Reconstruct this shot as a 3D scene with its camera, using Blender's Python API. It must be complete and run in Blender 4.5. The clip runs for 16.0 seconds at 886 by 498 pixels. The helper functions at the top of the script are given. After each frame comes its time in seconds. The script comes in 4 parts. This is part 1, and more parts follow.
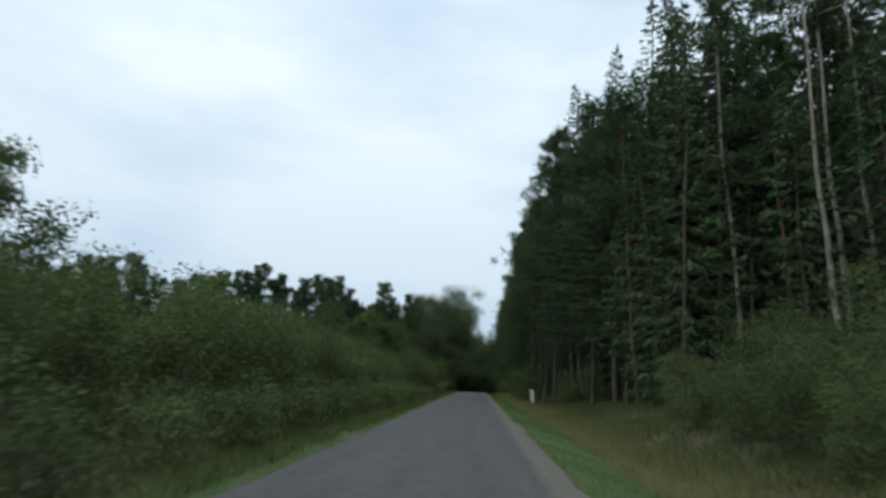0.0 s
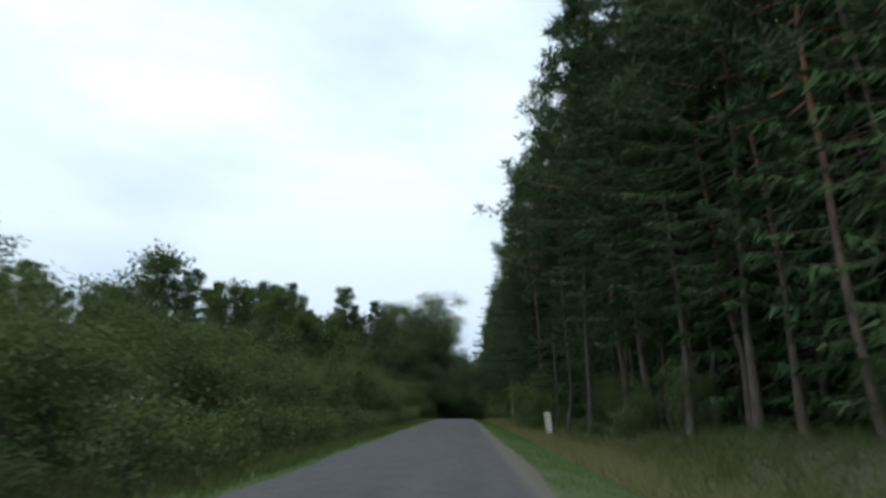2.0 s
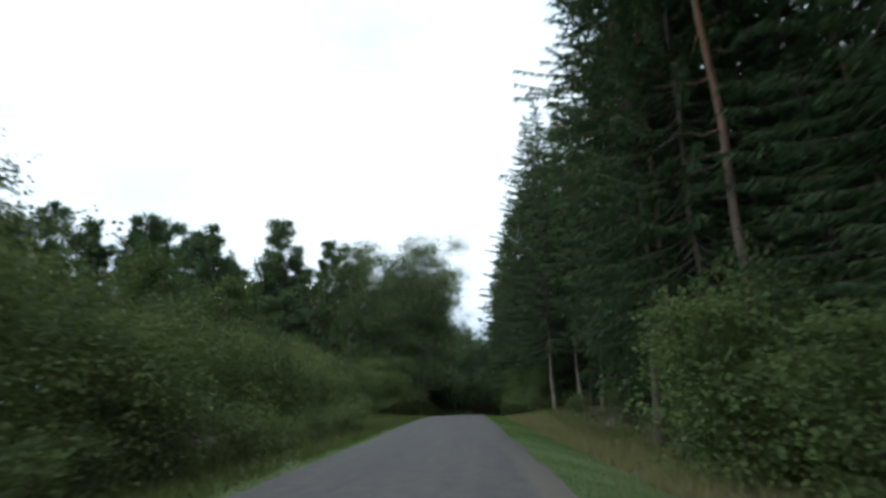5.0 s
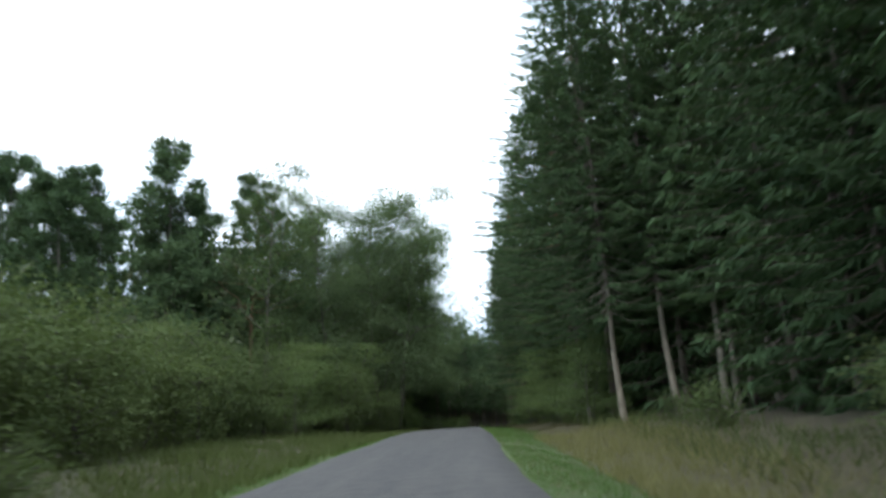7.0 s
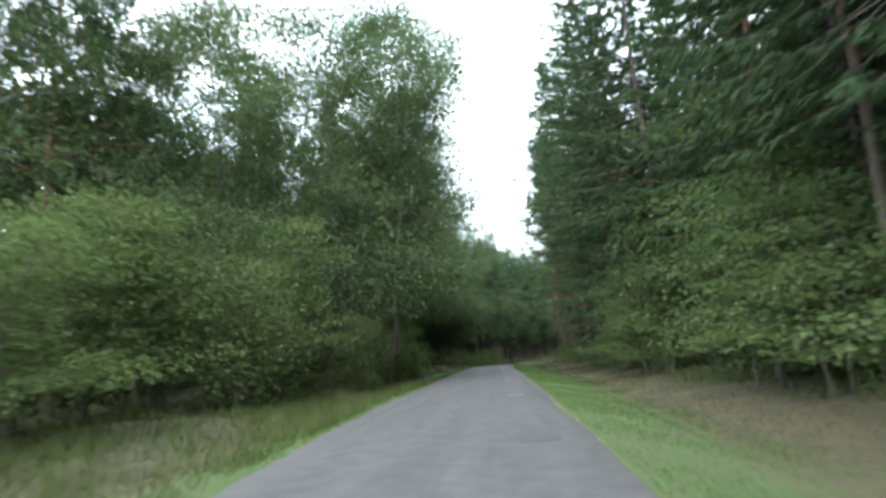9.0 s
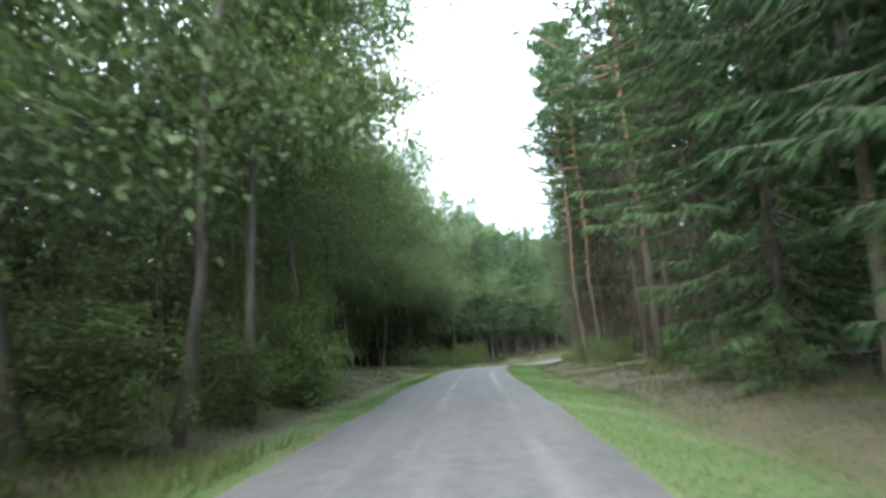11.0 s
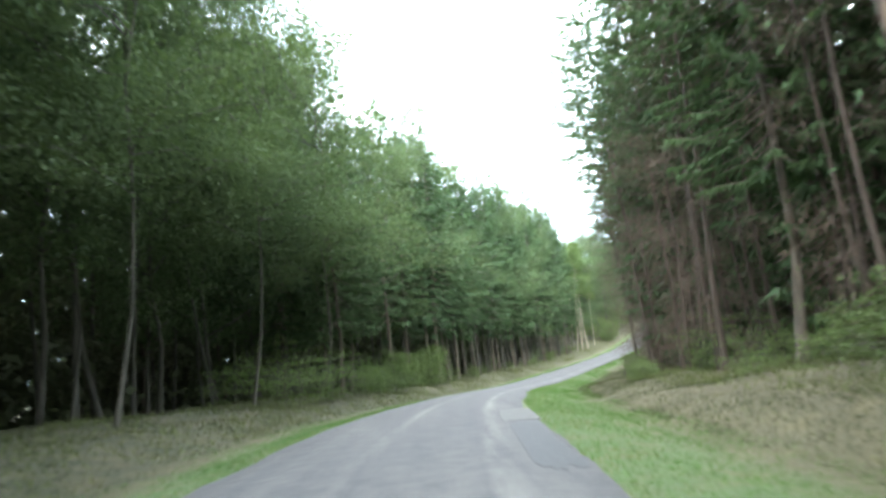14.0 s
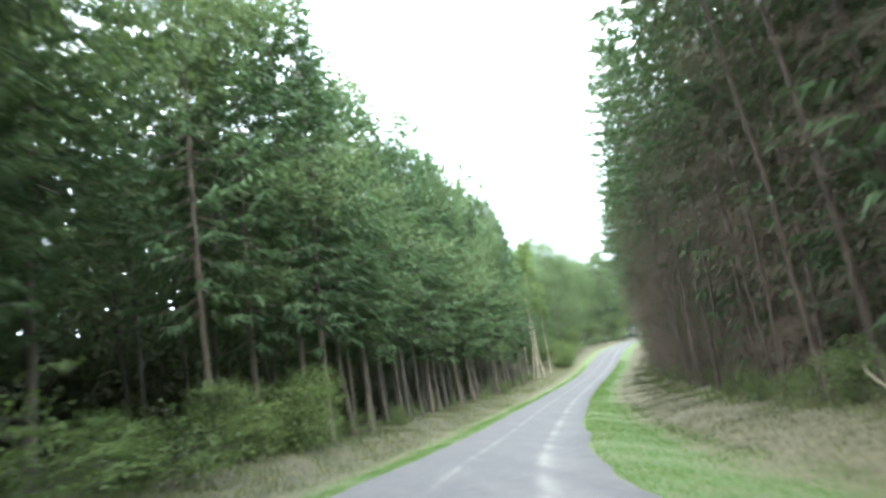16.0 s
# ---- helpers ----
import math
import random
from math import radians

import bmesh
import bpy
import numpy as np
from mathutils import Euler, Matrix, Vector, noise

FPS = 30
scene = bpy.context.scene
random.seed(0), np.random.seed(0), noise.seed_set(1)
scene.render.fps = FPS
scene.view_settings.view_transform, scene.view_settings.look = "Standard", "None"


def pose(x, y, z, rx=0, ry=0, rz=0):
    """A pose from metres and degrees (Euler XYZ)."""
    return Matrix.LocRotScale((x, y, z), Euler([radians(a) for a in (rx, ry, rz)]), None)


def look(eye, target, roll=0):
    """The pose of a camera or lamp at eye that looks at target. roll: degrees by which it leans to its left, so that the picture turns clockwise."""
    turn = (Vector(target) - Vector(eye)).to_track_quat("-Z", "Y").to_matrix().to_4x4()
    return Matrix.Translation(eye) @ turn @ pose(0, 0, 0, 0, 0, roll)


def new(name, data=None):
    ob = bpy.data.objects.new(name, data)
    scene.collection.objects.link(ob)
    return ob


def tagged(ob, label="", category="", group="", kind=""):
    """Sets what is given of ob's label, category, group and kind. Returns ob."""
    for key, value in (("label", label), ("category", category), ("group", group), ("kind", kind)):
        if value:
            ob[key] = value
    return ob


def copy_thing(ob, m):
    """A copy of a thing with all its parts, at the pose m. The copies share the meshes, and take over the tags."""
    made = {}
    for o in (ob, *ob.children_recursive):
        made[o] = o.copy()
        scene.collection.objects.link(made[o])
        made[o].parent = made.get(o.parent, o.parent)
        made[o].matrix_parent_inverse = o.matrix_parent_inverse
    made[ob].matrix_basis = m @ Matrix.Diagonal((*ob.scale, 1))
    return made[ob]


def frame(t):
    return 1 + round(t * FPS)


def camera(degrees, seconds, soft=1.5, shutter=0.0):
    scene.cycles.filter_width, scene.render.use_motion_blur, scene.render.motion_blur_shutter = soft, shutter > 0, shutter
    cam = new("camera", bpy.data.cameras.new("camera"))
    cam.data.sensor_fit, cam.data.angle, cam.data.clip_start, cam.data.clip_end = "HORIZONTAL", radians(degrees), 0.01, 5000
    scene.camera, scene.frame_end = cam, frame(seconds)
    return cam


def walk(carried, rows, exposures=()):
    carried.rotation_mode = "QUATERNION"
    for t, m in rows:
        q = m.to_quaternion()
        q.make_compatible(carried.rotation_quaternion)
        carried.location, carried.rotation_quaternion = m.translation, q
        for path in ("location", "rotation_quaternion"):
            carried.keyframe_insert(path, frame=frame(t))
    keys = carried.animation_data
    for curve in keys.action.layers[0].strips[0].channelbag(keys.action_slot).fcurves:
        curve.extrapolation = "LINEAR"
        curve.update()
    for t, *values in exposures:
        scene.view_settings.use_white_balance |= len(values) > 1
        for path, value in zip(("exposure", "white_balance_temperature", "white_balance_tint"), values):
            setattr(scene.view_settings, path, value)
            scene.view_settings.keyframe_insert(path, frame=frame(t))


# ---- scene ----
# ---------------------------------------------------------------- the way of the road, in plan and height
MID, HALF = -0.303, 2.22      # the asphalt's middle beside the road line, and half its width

_s = np.arange(-60.0, 520.0, 0.5)
_bell = np.exp(-np.linspace(-2.2, 2.2, 25) ** 2)
_bell /= _bell.sum()


def eased(at, values):
    """Degrees at these metres along the road, eased from one to the next."""
    return np.radians(np.convolve(np.pad(np.interp(_s, at, values), 12, mode="edge"), _bell, mode="valid"))


_head = eased([150, 165, 180, 195, 210, 225, 245, 270, 310, 330, 360, 520],
              [0.0, -0.33, 2.39, 8.35, 17.63, 19.76, 22.3, 24.52, 28.22, 33.0, 52.0, 55.0])
_fall = eased([-60, 60, 80, 100, 120, 140, 160, 180, 195, 210, 225, 245, 262, 278, 290, 302, 316, 332, 350, 520],
              [-0.07, 0.36, -0.04, -0.02, -1.06, -2.08, -2.21, -2.03, -3.77, -3.95, -2.06, -1.32, -0.6, 0.4, 2.6, 6.0, 3.6, 2.0, 0.5, 0.0])
_x = np.concatenate(([0], np.cumsum(np.sin(_head))[:-1])) * 0.5
_y = np.concatenate(([0], np.cumsum(np.cos(_head))[:-1])) * 0.5 - 60.0
_high = np.concatenate(([0], np.cumsum(np.tan(_fall))[:-1])) * 0.5
_high -= _high[120]


def road_at(s, u=0.0):
    """Place (x, y, z) beside the road: s metres along it, u metres to the right of its middle."""
    a = np.interp(s, _s, _head)
    return np.array([np.interp(s, _s, _x) + u * np.cos(a), np.interp(s, _s, _y) - u * np.sin(a), np.interp(s, _s, _high)])


def beside(x, y):
    """The reverse: (s, u) of places in plan (arrays)."""
    x, y = np.atleast_1d(np.asarray(x, float)), np.atleast_1d(np.asarray(y, float))
    s = np.clip(y + 0.0, -60, 519)
    for _ in range(12):
        a = np.interp(s, _s, _head)
        dx, dy = x - np.interp(s, _s, _x), y - np.interp(s, _s, _y)
        s = np.clip(s + 0.8 * (dx * np.sin(a) + dy * np.cos(a)), -60, 519)
    a = np.interp(s, _s, _head)
    dx, dy = x - np.interp(s, _s, _x), y - np.interp(s, _s, _y)
    return s, dx * np.cos(a) - dy * np.sin(a)


# ---------------------------------------------------------------- camera
cam = camera(70.0, 16.0, soft=3.0, shutter=0.35)
PATH = [
    (0, 0.501, 0.00, 1.418, 102.06, -2.20, 3.05),
    (0.5, 0.561, 6.14, 1.417, 103.36, -0.33, 2.64),
    (1, 0.519, 12.09, 1.271, 103.93, 2.04, 2.37),
    (1.5, 0.522, 18.06, 1.286, 104.13, -0.34, 1.77),
    (2, 0.615, 24.34, 1.191, 104.42, 0.01, 1.73),
    (2.5, 0.667, 30.48, 1.236, 104.14, 0.60, 1.84),
    (3, 0.816, 37.03, 1.299, 103.58, 1.29, 1.93),
    (3.5, 0.836, 43.40, 1.361, 103.05, 1.48, 1.67),
    (4, 0.691, 50.15, 1.397, 102.97, 2.50, 1.70),
    (6.5, 1.021, 81.11, 1.538, 104.34, 1.21, 3.11),
    (7, 1.098, 87.50, 1.474, 103.83, 3.70, 2.09),
    (7.5, 0.783, 93.79, 1.541, 100.45, -0.77, 2.09),
    (8, 0.881, 100.25, 1.618, 100.30, 6.57, 5.89),
    (8.5, 0.750, 106.72, 1.551, 99.33, 6.94, 5.81),
    (9, 0.668, 113.42, 1.631, 97.86, 4.72, 4.66),
    (9.5, 0.588, 119.78, 1.570, 96.57, 5.17, 4.01),
    (12, 0.342, 147.75, 0.503, 97.84, 4.56, 2.40),
    (12.5, 0.424, 153.70, 0.268, 98.19, 4.44, 2.11),
    (13, 0.477, 160.03, 0.025, 99.07, 3.68, 1.43),
    (13.5, 0.554, 165.95, -0.193, 98.74, 5.37, 0.31),
    (14, 0.665, 171.99, -0.485, 98.20, 6.52, -0.86),
    (14.5, 0.968, 177.61, -0.829, 98.16, 7.17, -1.65),
    (15, 1.303, 183.71, -1.147, 99.45, 7.84, -2.94),
    (15.5, 1.700, 189.63, -1.349, 99.40, 8.57, -4.58),
    (16, 2.377, 195.76, -1.690, 100.93, 9.25, -7.10),
]
walk(cam, [(t, pose(*p)) for t, *p in PATH],
     exposures=[(0, 0.1), (2, 0.3), (4, 0.6), (6.5, 1.04), (8, 2.07), (9.5, 2.62), (12, 3.57), (16, 3.75)])

# ---------------------------------------------------------------- sky and light
world = bpy.data.worlds.new("overcast_sky")
scene.world = world
world.use_nodes = True
wn, wl = world.node_tree.nodes, world.node_tree.links
back = wn["Background"]
sky = wn.new("ShaderNodeTexSky")
sky.sky_type = "NISHITA"
sky.sun_disc = False
sky.sun_elevation, sky.sun_rotation = radians(46), radians(168)
sky.dust_density, sky.air_density = 2.0, 1.0
coord = wn.new("ShaderNodeTexCoord")
stretch = wn.new("ShaderNodeMapping")
stretch.inputs["Scale"].default_value = (1.0, 1.0, 2.6)
cloud = wn.new("ShaderNodeTexNoise")
cloud.inputs["Scale"].default_value, cloud.inputs["Detail"].default_value = 1.7, 5.0
cover = wn.new("ShaderNodeValToRGB")
cover.color_ramp.elements[0].position, cover.color_ramp.elements[0].color = 0.36, (0.62, 0.73, 0.84, 1)
cover.color_ramp.elements[1].position, cover.color_ramp.elements[1].color = 0.62, (0.96, 0.985, 1.0, 1)
up = wn.new("ShaderNodeSeparateXYZ")
rising = wn.new("ShaderNodeValToRGB")      # brighter towards the top, as overcast skies are
rising.color_ramp.elements[0].position, rising.color_ramp.elements[0].color = 0.0, (7.6, 9.2, 10.8, 1)
rising.color_ramp.elements[1].position, rising.color_ramp.elements[1].color = 0.45, (13.2, 14.4, 15.2, 1)
wl.new(coord.outputs["Generated"], up.inputs[0])
wl.new(up.outputs["Z"], rising.inputs["Fac"])
grey = wn.new("ShaderNodeMixRGB")
grey.blend_type = "MULTIPLY"
grey.inputs[0].default_value = 1.0
wl.new(rising.outputs["Color"], grey.inputs[1])
wl.new(cover.outputs["Color"], grey.inputs[2])
blend = wn.new("ShaderNodeMixRGB")
blend.inputs[0].default_value = 0.88
wl.new(coord.outputs["Generated"], stretch.inputs["Vector"])
wl.new(stretch.outputs["Vector"], cloud.inputs["Vector"])
wl.new(cloud.outputs["Fac"], cover.inputs["Fac"])
wl.new(sky.outputs[0], blend.inputs[1])
wl.new(grey.outputs[0], blend.inputs[2])
wl.new(blend.outputs[0], back.inputs["Color"])
back.inputs["Strength"].default_value = 0.075

sun_lamp = bpy.data.lights.new("sun", "SUN")
sun_lamp.energy, sun_lamp.angle, sun_lamp.color = 1.1, radians(40), (1.0, 0.97, 0.92)
sun = new("sun", sun_lamp)
sun.matrix_world = look((0, 0, 60), (0.16 * 40, 0.74 * 40, 60 - 40 * 0.8))


# ---------------------------------------------------------------- materials
def material(name):
    m = bpy.data.materials.new(name)
    m.use_nodes = True
    return m, m.node_tree.nodes, m.node_tree.links, m.node_tree.nodes["Principled BSDF"]


def ramp_node(n, stops):
    r = n.new("ShaderNodeValToRGB")
    while len(r.color_ramp.elements) < len(stops):
        r.color_ramp.elements.new(0.5)
    for e, (p, c) in zip(r.color_ramp.elements, stops):
        e.position, e.color = p, (*c, 1)
    return r


def noise_node(n, l, scale, detail=4.0, rough=0.6, vector=None):
    t = n.new("ShaderNodeTexNoise")
    t.inputs["Scale"].default_value, t.inputs["Detail"].default_value, t.inputs["Roughness"].default_value = scale, detail, rough
    if vector is not None:
        l.new(vector, t.inputs["Vector"])
    return t


def mix_node(n, l, a, b, fac, mode="MIX"):
    x = n.new("ShaderNodeMixRGB")
    x.blend_type = mode
    for i, v in ((0, fac), (1, a), (2, b)):
        if isinstance(v, (int, float)):
            x.inputs[i].default_value = v
        elif isinstance(v, tuple):
            x.inputs[i].default_value = (*v, 1)
        else:
            l.new(v, x.inputs[i])
    return x.outputs[0]


def foliage(name, dark, mid, light, through_light=0.3, rough=0.75):
    """Leaves: colour varies from leaf to leaf, over the crown and from plant to plant; light also comes through them."""
    m, n, l, p = material(name)
    geo, info, tc = n.new("ShaderNodeNewGeometry"), n.new("ShaderNodeObjectInfo"), n.new("ShaderNodeTexCoord")
    r = ramp_node(n, [(0.0, dark), (0.5, mid), (1.0, light)])
    big = noise_node(n, l, 0.45, 3, vector=tc.outputs["Object"])
    a = n.new("ShaderNodeMath"); a.operation = "MULTIPLY_ADD"
    l.new(geo.outputs["Random Per Island"], a.inputs[0]); a.inputs[1].default_value = 0.34
    l.new(info.outputs["Random"], a.inputs[2])
    b = n.new("ShaderNodeMath"); b.operation = "MULTIPLY_ADD"
    l.new(big.outputs["Fac"], b.inputs[0]); b.inputs[1].default_value = 0.9
    l.new(a.outputs[0], b.inputs[2])
    c = n.new("ShaderNodeMath"); c.operation = "MULTIPLY"; c.inputs[1].default_value = 0.42
    l.new(b.outputs[0], c.inputs[0])
    l.new(c.outputs[0], r.inputs["Fac"])
    l.new(r.outputs["Color"], p.inputs["Base Color"])
    p.inputs["Roughness"].default_value = rough
    p.inputs["Specular IOR Level"].default_value = 0.12
    tr = n.new("ShaderNodeBsdfTranslucent")
    l.new(mix_node(n, l, r.outputs["Color"], (1.0, 1.05, 0.55), 1.0, "MULTIPLY"), tr.inputs["Color"])
    mx = n.new("ShaderNodeMixShader"); mx.inputs[0].default_value = through_light
    l.new(p.outputs[0], mx.inputs[1]); l.new(tr.outputs[0], mx.inputs[2])
    l.new(mx.outputs[0], n["Material Output"].inputs["Surface"])
    return m


def bark(name, low, high, split=None, upper=None, scale=6.0):
    """Bark with furrows along the trunk; split: height (m) above which it turns to the upper colours."""
    m, n, l, p = material(name)
    tc, info = n.new("ShaderNodeTexCoord"), n.new("ShaderNodeObjectInfo")
    mp = n.new("ShaderNodeMapping"); mp.inputs["Scale"].default_value = (1, 1, 0.22)
    l.new(tc.outputs["Object"], mp.inputs["Vector"])
    t = noise_node(n, l, scale, 6, 0.7, mp.outputs["Vector"])
    r = ramp_node(n, [(0.32, low), (0.68, high)])
    l.new(t.outputs["Fac"], r.inputs["Fac"])
    col = r.outputs["Color"]
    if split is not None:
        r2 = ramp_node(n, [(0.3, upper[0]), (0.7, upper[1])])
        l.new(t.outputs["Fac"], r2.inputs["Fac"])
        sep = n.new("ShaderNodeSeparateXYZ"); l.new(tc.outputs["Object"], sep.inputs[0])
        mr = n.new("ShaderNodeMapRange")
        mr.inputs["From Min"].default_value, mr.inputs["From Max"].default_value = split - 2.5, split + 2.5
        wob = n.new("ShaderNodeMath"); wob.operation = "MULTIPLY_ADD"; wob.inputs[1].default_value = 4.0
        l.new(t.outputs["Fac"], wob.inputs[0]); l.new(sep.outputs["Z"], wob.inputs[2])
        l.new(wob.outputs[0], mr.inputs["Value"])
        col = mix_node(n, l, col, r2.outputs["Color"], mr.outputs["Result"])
    big = noise_node(n, l, 0.8, 3, vector=tc.outputs["Object"])
    tint = ramp_node(n, [(0.3, (0.7, 0.72, 0.66)), (0.7, (1.1, 1.08, 1.05))])
    l.new(big.outputs["Fac"], tint.inputs["Fac"])
    l.new(mix_node(n, l, col, tint.outputs["Color"], 1.0, "MULTIPLY"), p.inputs["Base Color"])
    p.inputs["Roughness"].default_value = 0.9
    bp = n.new("ShaderNodeBump"); bp.inputs["Strength"].default_value, bp.inputs["Distance"].default_value = 0.8, 0.03
    l.new(t.outputs["Fac"], bp.inputs["Height"]); l.new(bp.outputs["Normal"], p.inputs["Normal"])
    return m


M_SPRUCE = foliage("spruce_needles", (0.03, 0.058, 0.029), (0.06, 0.103, 0.048), (0.096, 0.15, 0.065), 0.22)
M_PINE = foliage("pine_needles", (0.03, 0.054, 0.03), (0.052, 0.088, 0.042), (0.084, 0.125, 0.058), 0.2)
M_LEAF = foliage("oak_leaves", (0.05, 0.078, 0.042), (0.084, 0.123, 0.062), (0.122, 0.162, 0.083), 0.36)
M_BIRCH = foliage("birch_leaves", (0.042, 0.066, 0.028), (0.07, 0.105, 0.04), (0.1, 0.135, 0.055), 0.3)
M_SHRUB = foliage("shrub_leaves", (0.058, 0.084, 0.038), (0.097, 0.134, 0.058), (0.14, 0.178, 0.08), 0.34)
M_HAZEL = foliage("hazel_leaves", (0.063, 0.096, 0.04), (0.104, 0.15, 0.06), (0.152, 0.2, 0.088), 0.36)
M_RUSSET = foliage("dry_russet_needles", (0.06, 0.046, 0.037), (0.1, 0.077, 0.06), (0.145, 0.112, 0.087), 0.1)
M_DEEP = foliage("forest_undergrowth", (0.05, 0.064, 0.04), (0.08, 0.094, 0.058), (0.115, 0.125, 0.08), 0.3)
M_BARK_SPRUCE = bark("spruce_bark", (0.05, 0.042, 0.034), (0.16, 0.135, 0.11))
M_BARK_PINE = bark("pine_bark", (0.05, 0.038, 0.03), (0.15, 0.115, 0.095), 9.0, ((0.12, 0.062, 0.038), (0.24, 0.13, 0.078)))
M_BARK_RED = bark("reddish_spruce_bark", (0.04, 0.031, 0.026), (0.11, 0.084, 0.07))
M_BARK_PALE = bark("pale_bark", (0.13, 0.12, 0.1), (0.36, 0.33, 0.28))
# lit lower trunk painted pale, part shaded by the crown painted dark
M_BARK_LIT = bark("lit_lower_bark", (0.1, 0.09, 0.075), (0.28, 0.25, 0.21), 7.5, ((0.04, 0.036, 0.03), (0.11, 0.098, 0.082)))
M_BARK_BIRCH = bark("birch_bark", (0.2, 0.18, 0.14), (0.42, 0.38, 0.3))
M_BARK_DARK = bark("broadleaf_bark", (0.036, 0.034, 0.028), (0.1, 0.094, 0.08))


def asphalt_material():
    m, n, l, p = material("worn_asphalt")
    tc = n.new("ShaderNodeTexCoord")
    side = n.new("ShaderNodeAttribute"); side.attribute_name = "side"
    fine = noise_node(n, l, 70, 4, 0.75, tc.outputs["Object"])
    mid = noise_node(n, l, 3.2, 5, 0.6, tc.outputs["Object"])
    mp = n.new("ShaderNodeMapping"); mp.inputs["Scale"].default_value = (1.2, 0.09, 1)
    l.new(tc.outputs["Object"], mp.inputs["Vector"])
    streak = noise_node(n, l, 1.6, 4, 0.6, mp.outputs["Vector"])
    base = ramp_node(n, [(0.25, (0.036, 0.036, 0.038)), (0.75, (0.1, 0.098, 0.097))])
    l.new(fine.outputs["Fac"], base.inputs["Fac"])
    worn = ramp_node(n, [(0.35, (0.84, 0.84, 0.86)), (0.7, (1.18, 1.17, 1.15))])
    l.new(mid.outputs["Fac"], worn.inputs["Fac"])
    col = mix_node(n, l, base.outputs["Color"], worn.outputs["Color"], 1.0, "MULTIPLY")
    st = ramp_node(n, [(0.35, (0.88, 0.88, 0.9)), (0.7, (1.15, 1.14, 1.12))])
    l.new(streak.outputs["Fac"], st.inputs["Fac"])
    col = mix_node(n, l, col, st.outputs["Color"], 1.0, "MULTIPLY")
    # two narrow chalky tracks on the far stretch
    along = n.new("ShaderNodeAttribute"); along.attribute_name = "along"
    far = n.new("ShaderNodeMapRange")
    far.inputs["From Min"].default_value, far.inputs["From Max"].default_value = 135, 160
    l.new(along.outputs["Fac"], far.inputs["Value"])
    wob = n.new("ShaderNodeMath"); wob.operation = "MULTIPLY_ADD"; wob.inputs[1].default_value = 0.35
    l.new(mid.outputs["Fac"], wob.inputs[0]); l.new(side.outputs["Fac"], wob.inputs[2])
    track = ramp_node(n, [(0.0, (0, 0, 0)), (0.385, (0, 0, 0)), (0.425, (0.24, 0.24, 0.24)), (0.465, (0.0, 0.0, 0.0)),
                          (0.77, (0.0, 0.0, 0.0)), (0.81, (0.36, 0.36, 0.36)), (0.86, (0.06, 0.06, 0.06)), (1.0, (0, 0, 0))])
    mr = n.new("ShaderNodeMapRange")
    mr.inputs["From Min"].default_value, mr.inputs["From Max"].default_value = -2.115, 2.235
    wav = n.new("ShaderNodeMath"); wav.operation = "MULTIPLY_ADD"; wav.inputs[1].default_value = 0.12
    l.new(mid.outputs["Fac"], wav.inputs[0]); l.new(side.outputs["Fac"], wav.inputs[2])
    l.new(wav.outputs[0], mr.inputs["Value"]); l.new(mr.outputs["Result"], track.inputs["Fac"])
    gap = ramp_node(n, [(0.35, (0.1, 0.1, 0.1)), (0.6, (1, 1, 1))])
    l.new(streak.outputs["Fac"], gap.inputs["Fac"])
    amount = mix_node(n, l, track.outputs["Color"], gap.outputs["Color"], 1.0, "MULTIPLY")
    amount = mix_node(n, l, amount, far.outputs["Result"], 1.0, "MULTIPLY")
    col = mix_node(n, l, col, (0.26, 0.25, 0.225), amount)
    # gritty shoulder along the first stretch
    rim = n.new("ShaderNodeMapRange")
    rim.inputs["From Min"].default_value, rim.inputs["From Max"].default_value = 1.92, 2.12
    l.new(wob.outputs[0], rim.inputs["Value"])
    early = n.new("ShaderNodeMapRange")
    early.inputs["From Min"].default_value, early.inputs["From Max"].default_value = 82, 66
    l.new(along.outputs["Fac"], early.inputs["Value"])
    grit = ramp_node(n, [(0.3, (0.07, 0.064, 0.055)), (0.7, (0.165, 0.148, 0.118))])
    l.new(fine.outputs["Fac"], grit.inputs["Fac"])
    col = mix_node(n, l, col, grit.outputs["Color"], mix_node(n, l, rim.outputs["Result"], early.outputs["Result"], 1.0, "MULTIPLY"))
    l.new(col, p.inputs["Base Color"])
    p.inputs["Roughness"].default_value = 0.85
    p.inputs["Specular IOR Level"].default_value = 0.3
    bp = n.new("ShaderNodeBump"); bp.inputs["Strength"].default_value, bp.inputs["Distance"].default_value = 0.5, 0.01
    l.new(fine.outputs["Fac"], bp.inputs["Height"]); l.new(bp.outputs["Normal"], p.inputs["Normal"])
    return m


